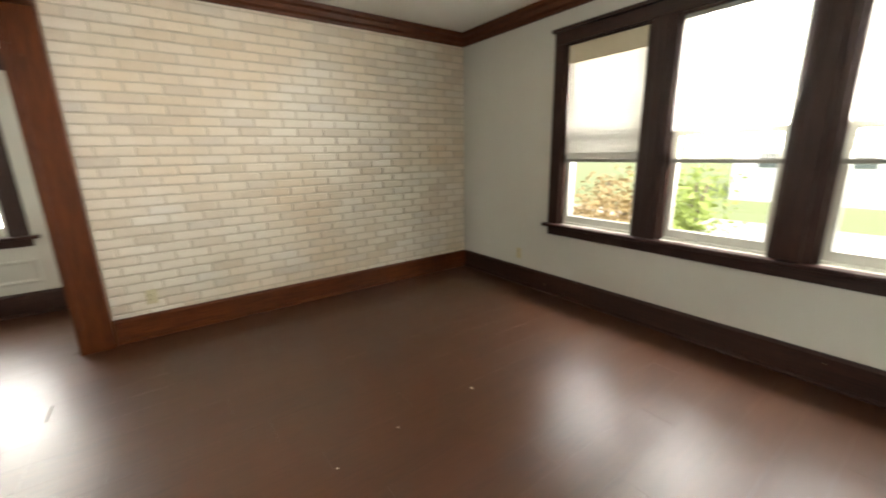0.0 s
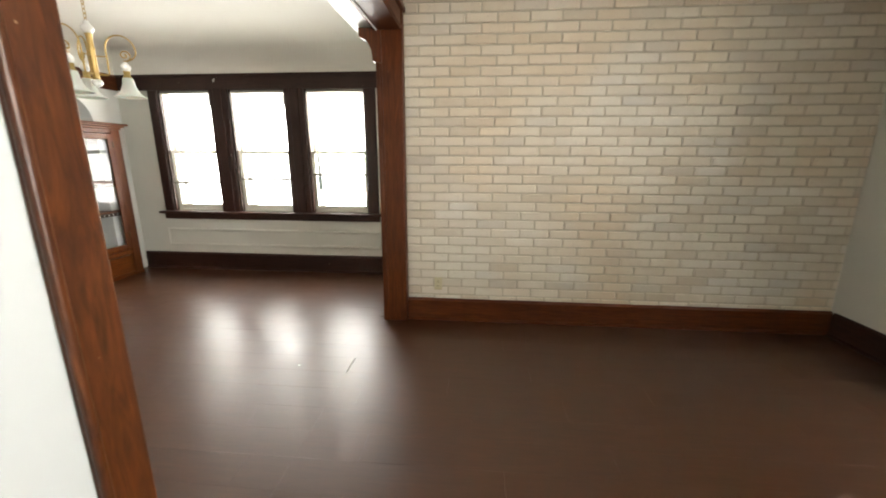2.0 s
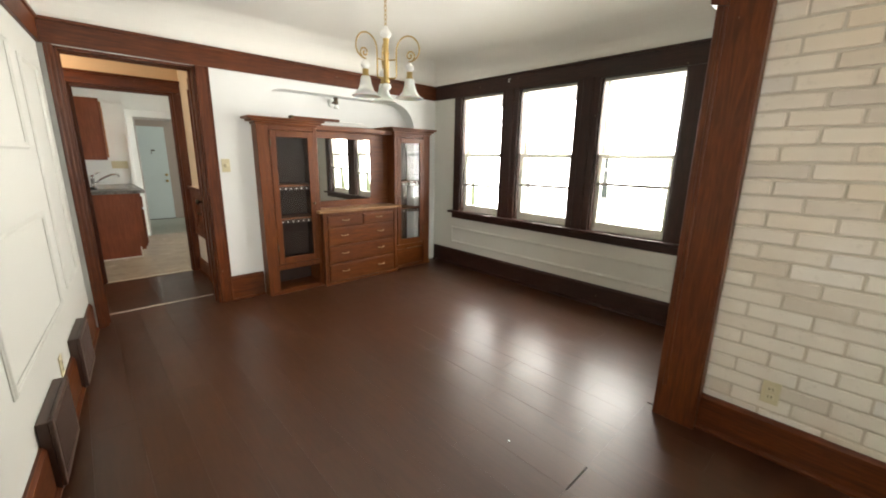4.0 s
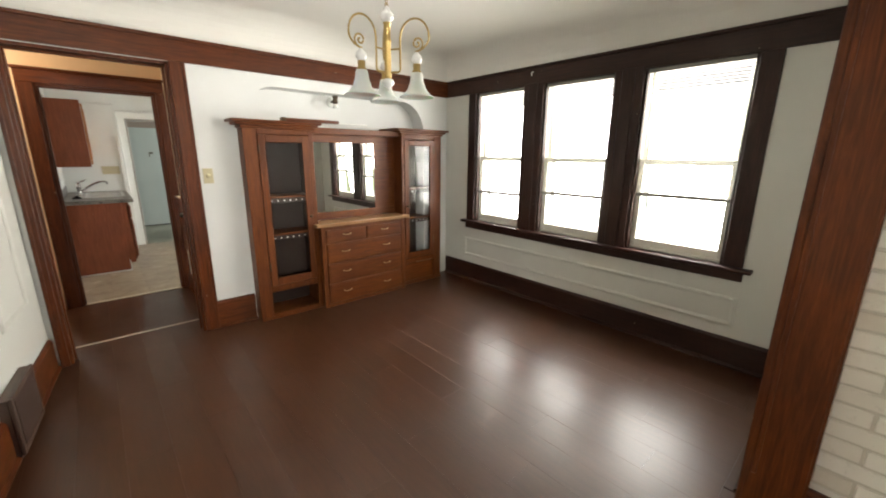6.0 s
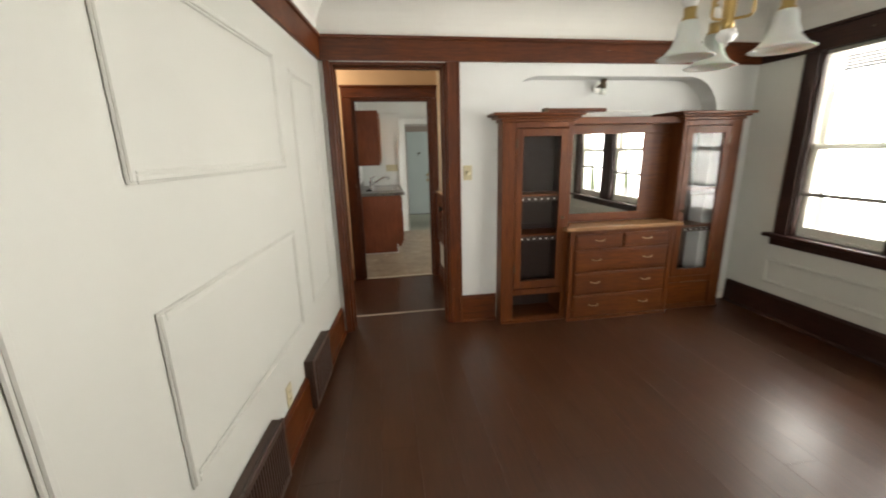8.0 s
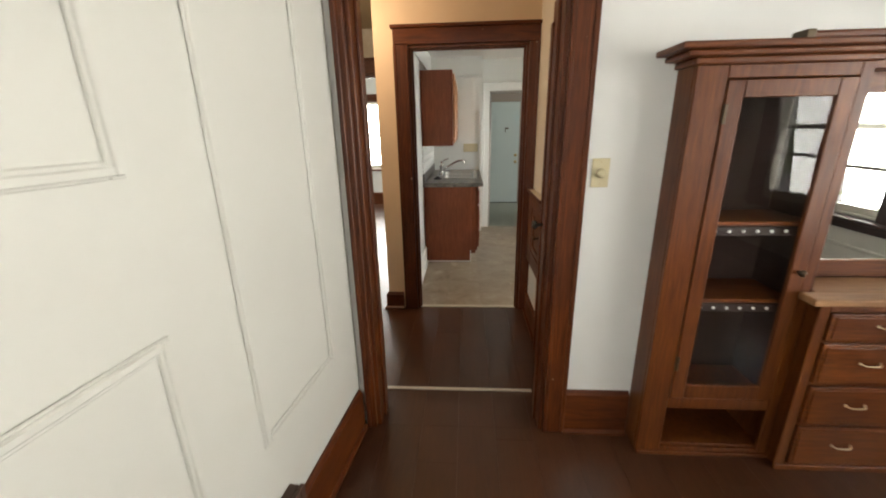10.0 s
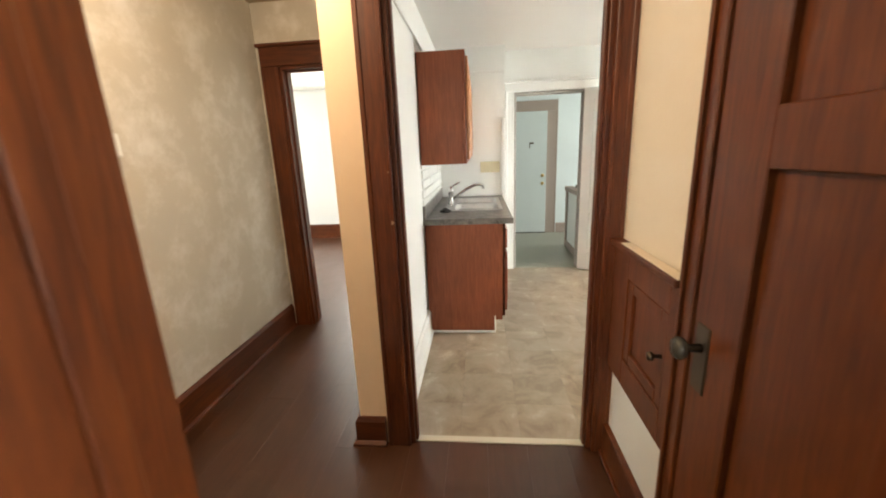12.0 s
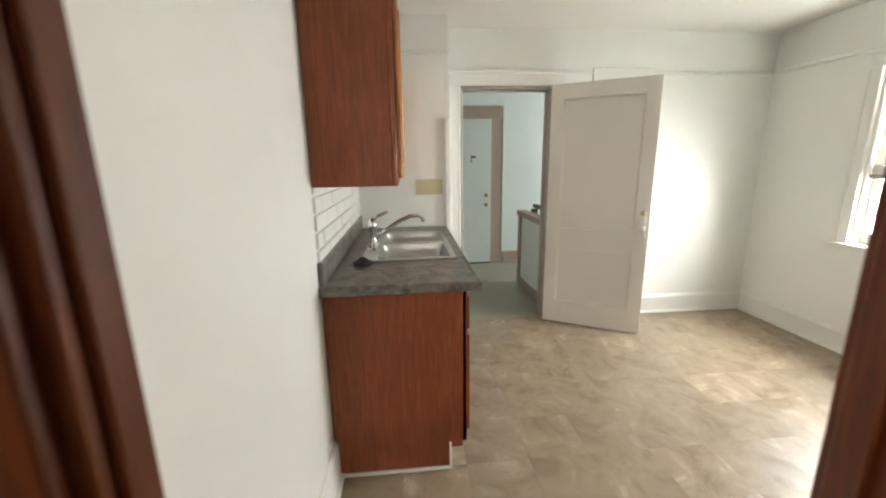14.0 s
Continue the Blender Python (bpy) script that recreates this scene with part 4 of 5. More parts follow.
def floor_vent(x0, x1, z1):
    vnt = thing("wall_register", "dark brown metal heating register in the baseboard", "vent", ((x0 + x1) / 2, DY0, 0), "heating registers")
    y = DY0 + 0.042
    part(boxes("frame", [(x0, x0 + 0.03, y, y + 0.016, 0.02, z1), (x1 - 0.03, x1, y, y + 0.016, 0.02, z1), (x0 + 0.03, x1 - 0.03, y, y + 0.016, z1 - 0.03, z1), (x0 + 0.03, x1 - 0.03, y, y + 0.016, 0.02, 0.05)], VENT), vnt)
    part(boxes("back", [(x0 + 0.02, x1 - 0.02, y, y + 0.004, 0.04, z1 - 0.02)], BLACK, bevel=0), vnt)
    part(boxes("box", [(x0 + 0.004, x1 - 0.004, DY0 + 0.002, y - 0.0005, 0.002, z1 - 0.004)], VENT), vnt)
    n = int((x1 - x0 - 0.06) / 0.022)
    for k in range(n):
        part(boxes("slat", [(x0 + 0.034 + 0.022 * k, x0 + 0.044 + 0.022 * k, y + 0.003, y + 0.014, 0.05, z1 - 0.03)], VENT, bevel=0.002), vnt)
    return vnt


askew(floor_vent(-3.32, -2.91, 0.335))
askew(floor_vent(-2.42, -1.99, 0.335))

hk = thing("coat_hook", "small white metal hook on the wooden casing", "hook", (-2.70, DY1 - 0.03, 2.27))
part(tube("hook", [(-2.72, DY1 - 0.03, 2.27), (-2.72, DY1 - 0.05, 2.265), (-2.72, DY1 - 0.06, 2.25), (-2.72, DY1 - 0.05, 2.235)], 0.005, WHITE, None, 8), hk)

# ---- hall: closet door, wainscot cupboard ----
hd = thing("closet_door", "dark varnished wooden panel door, closed, with a dark knob", "door", (-4.5, HY1, 0))
dx0, dx1, yf = -4.73, -4.17, HY1 - 0.012
part(boxes("stile", [(dx0, dx0 + 0.17, yf - 0.03, HY1, 0.01, 2.02), (dx1 - 0.11, dx1, yf - 0.03, HY1, 0.01, 2.02)] + [(dx0 + 0.17, dx1 - 0.11, yf - 0.03, HY1, z, z + h) for z, h in ((0.01, 0.2), (1.36, 0.115), (1.92, 0.10))], HALLDOOR), hd)
part(boxes("panel", [(dx0 + 0.10, dx1 - 0.10, yf - 0.012, HY1, 0.1, 1.98)], HALLDOOR), hd)
kn = Matrix.Rotation(radians(90), 4, "X")
part(boxes("lock_plate", [(dx0 + 0.02, dx0 + 0.075, yf - 0.035, yf - 0.028, 0.80, 0.98)], BRONZE, bevel=0.003), hd)
part(lathe("knob", [(0.001, 0), (0.012, 0.0), (0.010, 0.03), (0.026, 0.042), (0.03, 0.055), (0.022, 0.066), (0.001, 0.07)], mat("old_glass_knob", (0.055, 0.05, 0.04), 0.25, 0.3)[0], None, (dx0 + 0.048, yf - 0.033, 0.92), 18, kn), hd)
structure(boxes("door_6_casing", [(dx0 - 0.10, dx0 - 0.004, HY1 - 0.028, HY1, 0, 2.06), (dx0 - 0.03, dx0 - 0.004, HY1 - 0.05, HY1, 0, 2.05), (dx0 - 0.10, dx0 - 0.085, HY1 - 0.04, HY1, 0, 2.06), (dx0 - 0.10, dx1, HY1 - 0.028, HY1, 2.06, 2.17)], HALLDOOR), "dark varnished wood door casing")
wc = thing("wall_cupboard", "small dark wood cupboard door built into the hall wainscot", "cupboard", (-5.1, HY1, 0.47))
wx0, wx1 = -5.385, dx0 - 0.10
cx0, cx1, cz0, cz1 = -5.21, -4.885, 0.585, 0.92
part(boxes("face", [(wx0, cx0, HY1 - 0.03, HY1, 0.47, 1.02), (cx1, wx1, HY1 - 0.03, HY1, 0.47, 1.02), (cx0, cx1, HY1 - 0.03, HY1, cz1, 1.02), (cx0, cx1, HY1 - 0.03, HY1, 0.47, cz0)], HALLDOOR), wc)
part(boxes("door_frame", frame_boxes(cx0 + 0.003, cx1 - 0.003, cz0 + 0.003, cz1 - 0.003, HY1 - 0.026, HY1 - 0.004, 0.045), HALLDOOR, bevel=0.004), wc)
part(boxes("door", [(cx0 + 0.04, cx1 - 0.04, HY1 - 0.014, HY1 - 0.002, cz0 + 0.04, cz1 - 0.04)], HALLDOOR), wc)
part(boxes("paint_line", [(wx0 + 0.12, wx1, HY1 - 0.045, HY1 - 0.008, 1.0455, 1.0485)], WALL_P, bevel=0.001), wc)
part(boxes("cap", [(wx0 - 0.0, wx1, HY1 - 0.05, HY1, 1.02, 1.045)], HALLDOOR, bevel=0.006, seg=2), wc)
part(lathe("knob", [(0.001, 0), (0.007, 0), (0.006, 0.02), (0.016, 0.028), (0.014, 0.04), (0.001, 0.042)], BRONZE, None, (cx1 - 0.028, HY1 - 0.026, 0.765), 14, kn), wc)
structure(boxes("baseboard_hall_right", [(wx0, wx1, HY1 - 0.03, HY1, 0, 0.16), (wx0, wx1, HY1 - 0.045, HY1, 0, 0.02)], HALLDOOR), "dark wood baseboard")
structure(boxes("trim_low_panel", [(wx0 + 0.02, wx1 - 0.02, HY1 - 0.006, HY1 - 0.001, 0.16, 0.47)], WALL_W), "white painted low wall panel")

# warm bulb on the hall ceiling
hl_ = thing("hall_ceiling_light", "small porcelain lampholder with a warm bulb on the hall ceiling", "lamp", (-4.85, 1.0, 2.5))
part(lathe("lampholder", [(0.001, 2.45), (0.03, 2.452), (0.045, 2.47), (0.06, 2.495), (0.001, 2.499)], PORC, None, (-4.85, 1.0, 0)), hl_)
part(lathe("bulb", [(0.001, 2.345), (0.02, 2.35), (0.03, 2.375), (0.026, 2.405), (0.013, 2.44), (0.001, 2.45)], FROST, None, (-4.85, 1.0, 0)), hl_)

# ---- kitchen ----
bc = thing("sink_cabinet", "reddish brown wooden base cabinet under the sink", "cabinet", (-7.3, 1.7, 0))
KF = 2.068
part(boxes("body", [(-8.05, -6.63, KY0 + 0.005, KF - 0.02, 0.10, 0.70)], CHERRY), bc)
part(boxes("side_panel", [(-6.63, -6.618, KY0 + 0.005, 1.995, 0.012, 0.882), (-6.63, -6.618, 1.995, KF, 0.14, 0.882)], CHERRY), bc)
part(boxes("face_frame", [(-8.05, -6.618, KF - 0.02, KF, 0.14, 0.882)], CHERRY), bc)
for k in range(3):
    part(boxes("cabinet_door", [(-7.10 - 0.47 * k, -6.66 - 0.47 * k, KF, KF + 0.02, 0.17, 0.65), (-7.04 - 0.47 * k, -6.72 - 0.47 * k, KF + 0.018, KF + 0.026, 0.23, 0.59)], CHERRY), bc)
    part(boxes("drawer_front", [(-7.10 - 0.47 * k, -6.66 - 0.47 * k, KF, KF + 0.02, 0.68, 0.83)], CHERRY), bc)
part(boxes("toe_trim", [(-6.62, -6.606, KY0 + 0.005, 1.995, 0, 0.014), (-8.05, -6.606, 1.985, 1.995, 0.0, 0.14)], WHITE), bc)
SX0, SX1, SY0, SY1 = -7.80, -6.99, 1.585, 2.075
cts = [(-8.05, -6.60, KY0, SY0 + 0.03, 0.882, 0.922), (-8.05, -6.60, SY1 - 0.02, 2.11, 0.882, 0.922), (SX1 - 0.02, -6.60, SY0 + 0.03, SY1 - 0.02, 0.882, 0.922), (-8.05, SX0 + 0.02, SY0 + 0.03, SY1 - 0.02, 0.882, 0.922)]
part(boxes("countertop", cts, LAM, bevel=0.0), bc)
part(boxes("counter_edge", [(-8.05, -6.602, 2.108, 2.128, 0.879, 0.9245), (-6.602, -6.585, KY0, 2.128, 0.88, 0.924)], LAM, bevel=0.006, seg=2), bc)
part(boxes("backsplash", [(-8.05, -6.60, KY0, KY0 + 0.022, 0.923, 1.022)], LAM, bevel=0.005, seg=2), bc)

sk = thing("kitchen_sink", "double bowl stainless steel sink set into the counter", "sink", (-7.5, 1.8, 0.922))
SM = (SX0 + SX1) / 2 - 0.01
bowls_ = ((SX0 + 0.035, SM - 0.018), (SM + 0.018, SX1 - 0.035))
by0, by1 = SY0 + 0.085, SY1 - 0.035
part(boxes("rim", [(SX0, SX1, SY0, by0, 0.9225, 0.931), (SX0, SX1, by1, SY1, 0.9225, 0.931), (SX1 - 0.035, SX1, by0, by1, 0.9225, 0.931), (SX0, SX0 + 0.035, by0, by1, 0.9225, 0.931), (SM - 0.018, SM + 0.018, by0, by1, 0.9225, 0.931)], STEEL, bevel=0.003, seg=2), sk)
for x0, x1 in bowls_:
    bm = bmesh.new()
    rings = []
    for z, ins in ((0.929, 0.0), (0.912, 0.006), (0.78, 0.014), (0.755, 0.03), (0.745, 0.06)):
        ring = []
        for cx_, cy_, q in ((x1 - 0.06, by1 - 0.06, 0), (x0 + 0.06, by1 - 0.06, 1), (x0 + 0.06, by0 + 0.06, 2), (x1 - 0.06, by0 + 0.06, 3)):
            for j in range(6):
                a = math.pi / 2 * (q + j / 5)
                ring.append(bm.verts.new((cx_ + (0.06 - ins) * math.cos(a), cy_ + (0.06 - ins) * math.sin(a), z)))
        rings.append(ring)
    for a, c in zip(rings, rings[1:]):
        for i in range(len(a)):
            bm.faces.new((a[i], a[(i + 1) % len(a)], c[(i + 1) % len(a)], c[i]))
    bm.faces.new(rings[-1])
    part(mesh_ob("bowl", bm, STEEL, smooth=True), sk)
fc = thing("faucet", "chrome single-lever kitchen faucet on the sink", "faucet", (-7.31, 1.625, 0.93))
fx, fy = -7.31, 1.625
part(lathe("body", [(0.001, 0.931), (0.032, 0.932), (0.03, 0.942), (0.022, 0.952), (0.021, 1.022), (0.026, 1.032), (0.026, 1.072), (0.018, 1.097), (0.001, 1.102)], CHROME, None, (fx, fy, 0), 20), fc)
part(tube("spout", [(fx, fy + 0.015, 0.985), (fx - 0.005, fy + 0.07, 1.025), (fx - 0.01, fy + 0.15, 1.075), (fx - 0.015, fy + 0.22, 1.105), (fx - 0.018, fy + 0.265, 1.108), (fx - 0.02, fy + 0.29, 1.095), (fx - 0.02, fy + 0.295, 1.07)], 0.012, CHROME), fc)
part(tube("lever", [(fx, fy, 1.09), (fx, fy + 0.03, 1.11), (fx, fy + 0.09, 1.135)], 0.008, CHROME), fc)
part(boxes("deck_plate", [(fx - 0.11, fx + 0.11, fy - 0.025, fy + 0.025, 0.9312, 0.937)], CHROME, bevel=0.004, seg=2), fc)
stp = thing("sink_strainer", "dark rubber sink stopper lying on the counter", "stopper", (-6.95, 1.60, 0.922))
part(lathe("disc", [(0.001, 0.925), (0.045, 0.925), (0.05, 0.934), (0.03, 0.942), (0.012, 0.957), (0.001, 0.958)], BLACK, None, (-6.95, 1.60, 0), 20), stp)

uc = thing("upper_cabinet", "reddish brown wooden wall cabinet above the sink counter", "cabinet", (-7.3, 1.6, 1.32))
part(boxes("body", [(-8.05, -6.622, KY0 + 0.003, 1.775, 1.32, 2.075)], CHERRY), uc)
part(boxes("face_frame", [(-8.05, -6.622, 1.775, 1.797, 1.32, 2.075)], CHERRY), uc)
for k in range(3):
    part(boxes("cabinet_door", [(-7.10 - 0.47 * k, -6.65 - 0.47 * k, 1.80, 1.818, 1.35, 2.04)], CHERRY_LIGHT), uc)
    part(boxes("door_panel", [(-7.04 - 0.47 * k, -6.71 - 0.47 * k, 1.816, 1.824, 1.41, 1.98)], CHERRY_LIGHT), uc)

# rails and edges of the kitchen walls
structure(boxes("trim_kitchen_rail", [(KX, KX + 0.014, 3.14, KY1, 2.09, 2.115), (-8.06, -8.046, KY0, 2.16, 2.16, 2.185)], WHITE), "white painted picture rail")
structure(boxes("trim_kitchen_rail_left", [(-8.04, HX0 - 0.17, KY0, KY0 + 0.014, 2.16, 2.185)], WHITE))
structure(boxes("trim_kitchen_rail_right", [(KX + 0.02, HX0 - 0.17, KY1 - 0.014, KY1, 2.09, 2.115)], WHITE))
structure(boxes("trim_chase_edge", [(-8.062, -8.035, 2.125, 2.163, 0.0, 1.72)], WHITE), "white painted edge board")
structure(boxes("trim_door_panel", [(KX, KX + 0.02, 3.37, 3.90, 2.02, 2.135)], WHITE))
pl = thing("outlet_plate", "wide ivory plastic switch and outlet plate above the counter", "outlet", (-8.06, 2.03, 1.22))
part(boxes("plate", [(-8.06, -8.052, 1.90, 2.105, 1.17, 1.285)], IVORY, bevel=0.003, seg=2), pl)
part(boxes("toggle", [(-8.052, -8.046, 1.94, 1.955, 1.215, 1.24)], IVORY), pl)

# open white panel door
kd = thing("kitchen_door", "white painted two-panel wooden door standing open", "door")
W_ = 0.78
part(boxes("stile", [(0, 0.10, -0.023, 0.023, 0, 1.985), (W_ - 0.10, W_, -0.023, 0.023, 0, 1.985), (0.10, W_ - 0.10, -0.023, 0.023, 0, 0.19), (0.10, W_ - 0.10, -0.023, 0.023, 0.66, 0.84), (0.10, W_ - 0.10, -0.023, 0.023, 1.87, 1.985)], WHITE, bevel=0.002), kd)
part(boxes("panel", [(0.09, W_ - 0.09, -0.004, 0.004, 0.18, 0.67), (0.09, W_ - 0.09, -0.004, 0.004, 0.83, 1.88)], WHITE, bevel=0.002), kd)
for z0, z1 in ((0.19, 0.66), (0.84, 1.87)):
    part(boxes("panel_moulding", frame_boxes(0.10, W_ - 0.10, z0, z1, -0.015, 0.015, 0.014), WHITE, bevel=0.006), kd)
part(boxes("lock_plate", [(W_ - 0.075, W_ - 0.025, -0.028, -0.022, 0.80, 1.0)], WHITE, bevel=0.003), kd)
part(lathe("lock", [(0.001, 0), (0.02, 0), (0.018, 0.012), (0.001, 0.013)], BRASS, None, (W_ - 0.05, -0.027, 0.99), 16, Matrix.Rotation(radians(90), 4, "X")), kd)
part(lathe("knob", [(0.001, 0), (0.012, 0), (0.01, 0.03), (0.027, 0.045), (0.024, 0.06), (0.001, 0.064)], PORC, None, (W_ - 0.05, -0.027, 0.88), 18, Matrix.Rotation(radians(90), 4, "X")), kd)
kd.matrix_world = pose(KX + 0.05, 3.02, 0.012, 0, 0, 59)

# kitchen ceiling fitting
kl = thing("ceiling_light", "round black wire ceiling light over the kitchen", "lamp", (-6.9, 3.05, KC))
for z, r in ((2.27, 0.12), (2.22, 0.13)):
    part(tube("ring", [(-7.0 + r * math.cos(a), 3.05 + r * math.sin(a), z) for a in [2 * math.pi * i / 32 for i in range(33)]], 0.007, BLACK), kl)
part(lathe("canopy", [(0.001, 2.36), (0.05, 2.37), (0.06, KC - 0.002), (0.001, KC - 0.001)], BLACK, None, (-6.9, 3.05, 0)), kl)
part(boxes("strut", [(-6.905, -6.895, 2.93, 3.17, 2.298, 2.306), (-6.905, -6.895, 3.045, 3.055, 2.30, 2.37)], BLACK), kl)
part(lathe("bulb", [(0.001, 2.285), (0.02, 2.29), (0.03, 2.31), (0.015, 2.345), (0.001, 2.36)], FROST, None, (-6.9, 3.05, 0)), kl)

# back room: door, stair guard
bd = thing("back_door", "pale blue-grey painted back door with brass locks", "door", (-10.38, 2.55, 0))
part(boxes("leaf", [(-10.375, -10.345, 2.14, 2.98, 0.012, 1.962)], paint("pale_door_paint", (0.56, 0.60, 0.57), 0.45), bevel=0.002), bd)
part(boxes("door_number", [(-10.345, -10.342, 2.70, 2.77, 1.46, 1.49), (-10.345, -10.342, 2.70, 2.715, 1.40, 1.46)], BRONZE), bd)
for z in (0.96, 0.83):
    part(lathe("lock", [(0.001, 0), (0.03, 0), (0.026, 0.02), (0.012, 0.04), (0.001, 0.042)], BRASS, None, (-10.345, 2.92, z), 16, Matrix.Rotation(radians(90), 4, "Y")), bd)
structure(boxes("threshold_back", [(-10.38, -10.33, 2.13, 2.985, 0, 0.012)], BLACK), "dark door threshold")
gd = thing("stair_guard", "taupe and white painted half wall by the back stairs", "railing", (-9.1, 3.3, 0))
part(boxes("panel", [(-9.33, KX - 0.16, 3.12, 3.18, 0.0, 0.80)], WALL_K), gd)
part(boxes("post", [(-9.43, -9.33, 3.105, 3.195, 0.0, 0.80)], TAUPE, bevel=0.005), gd)
part(boxes("guard_cap", [(-9.45, KX - 0.16, 3.095, 3.205, 0.80, 0.86)], TAUPE, bevel=0.004), gd)
part(boxes("guard_base", [(-9.33, KX - 0.16, 3.108, 3.12, 0.0, 0.10)], TAUPE, bevel=0.004), gd)
part(boxes("handrail", [(-9.30, KX - 0.16, 3.23, 3.28, 0.90, 0.94)], mat("dark_rail", (0.09, 0.06, 0.05), 0.5)[0], bevel=0.01, seg=2), gd)
part(boxes("bracket", [(-9.2, -9.17, 3.18, 3.25, 0.78, 0.90)], BRONZE), gd)

# bedroom ceiling light
bl_ = thing("flush_light", "round frosted flush ceiling light in the bedroom", "lamp", (-8.3, 0.35, 2.46))
part(lathe("base", [(0.001, 2.43), (0.12, 2.432), (0.125, 2.455), (0.001, 2.459)], BRASS, None, (-8.3, 0.35, 0)), bl_)
part(lathe("bowl", [(0.001, 2.35), (0.05, 2.355), (0.10, 2.38), (0.125, 2.43), (0.001, 2.432)], FROST, None, (-8.3, 0.35, 0)), bl_)

# flecks of litter on the floor
for i, (x, y) in enumerate(((1.514, 1.655), (0.98, 1.62), (0.62, 1.55), (-0.9, 2.9))):
    bm = bmesh.new()
    bmesh.ops.create_icosphere(bm, subdivisions=1, radius=0.011 if i == 0 else 0.006)
    for vv in bm.verts:
        vv.co *= random.uniform(0.5, 1.2)
        vv.co.z *= 0.4
    o = mesh_ob("paper_scrap", bm, WHITE)
    o.location = (x, y, 0.005)
    tagged(o, "tiny white scrap of paper on the floor", "scrap", "scraps on the floor")

# ---- outside ----
GZ = -1.0
bm = bmesh.new()
bmesh.ops.create_grid(bm, x_segments=1, y_segments=1, size=1500)
gr = structure(mesh_ob("ground", bm, GRASS), "lawn round the house")
gr.location = (0, 0, GZ)
structure(boxes("road", [(9.5, 15.5, -60, 60, GZ, GZ + 0.02)], CONC, bevel=0), "pale concrete street")
structure(boxes("pavement", [(7.4, 8.5, -60, 60, GZ, GZ + 0.05)], CONC, bevel=0), "concrete pavement")
structure(boxes("drive", [(-14, 6, 6.1, 8.0, GZ, GZ + 0.03)], CONC, bevel=0), "concrete side drive")


def house(label, x0, x1, y0, y1, h, face, axis):
    hs = thing("house", label, "house", ((x0 + x1) / 2, (y0 + y1) / 2, GZ))
    part(boxes("wall", [(x0, x1, y0, y1, GZ, GZ + h)], SIDING, bevel=0), hs)
    n = int(h / 0.2)
    sid = [(x0 - 0.02, x1 + 0.02, y0 - 0.02, y1 + 0.02, GZ + 0.4 + 0.2 * k, GZ + 0.585 + 0.2 * k) for k in range(n - 2)]
    part(boxes("siding", sid, SIDING, bevel=0), hs)
    bm = bmesh.new()
    e, top = 0.5, GZ + h + 2.6
    if axis == "y":
        xm = (x0 + x1) / 2
        vs = [bm.verts.new(p) for p in ((x0 - e, y0 - e, GZ + h - 0.1), (x1 + e, y0 - e, GZ + h - 0.1), (xm, y0 - e, top), (x0 - e, y1 + e, GZ + h - 0.1), (x1 + e, y1 + e, GZ + h - 0.1), (xm, y1 + e, top))]
    else:
        ym = (y0 + y1) / 2
        vs = [bm.verts.new(p) for p in ((x0 - e, y1 + e, GZ + h - 0.1), (x0 - e, y0 - e, GZ + h - 0.1), (x0 - e, ym, top), (x1 + e, y1 + e, GZ + h - 0.1), (x1 + e, y0 - e, GZ + h - 0.1), (x1 + e, ym, top))]
    for f in ((0, 1, 2), (3, 5, 4), (0, 3, 4, 1), (1, 4, 5, 2), (2, 5, 3, 0)):
        bm.faces.new([vs[i] for i in f])
    part(mesh_ob("roof", bm, ROOF), hs)
    for k in range(4):
        for z in (GZ + 1.5, GZ + 4.2):
            if z + 1.5 > GZ + h:
                continue
            if axis == "y":
                yy = y0 + (y1 - y0) * (k + 0.5) / 4
                part(boxes("window", [(x0 - 0.05, x0 + 0.01, yy - 0.45, yy + 0.45, z, z + 1.4)], GREY, bevel=0), hs)
                part(boxes("window_frame", [(x0 - 0.07, x0, yy - 0.55, yy - 0.45, z - 0.1, z + 1.5), (x0 - 0.07, x0, yy + 0.45, yy + 0.55, z - 0.1, z + 1.5), (x0 - 0.07, x0, yy - 0.45, yy + 0.45, z + 0.66, z + 0.74)], WHITE), hs)
            else:
                xx = x0 + (x1 - x0) * (k + 0.5) / 4
                part(boxes("window", [(xx - 0.45, xx + 0.45, y0 - 0.05, y0 + 0.01, z, z + 1.4)], GREY, bevel=0), hs)
                part(boxes("window_frame", [(xx - 0.55, xx - 0.45, y0 - 0.07, y0, z - 0.1, z + 1.5), (xx + 0.45, xx + 0.55, y0 - 0.07, y0, z - 0.1, z + 1.5), (xx - 0.45, xx + 0.45, y0 - 0.07, y0, z + 0.66, z + 0.74)], WHITE), hs)


house("white sided two-storey house across the street", 22, 31, -4, 7, 5.6, "x", "y")
house("white sided house beside the drive", -9, 3, 11.5, 20, 3.4, "y", "x")


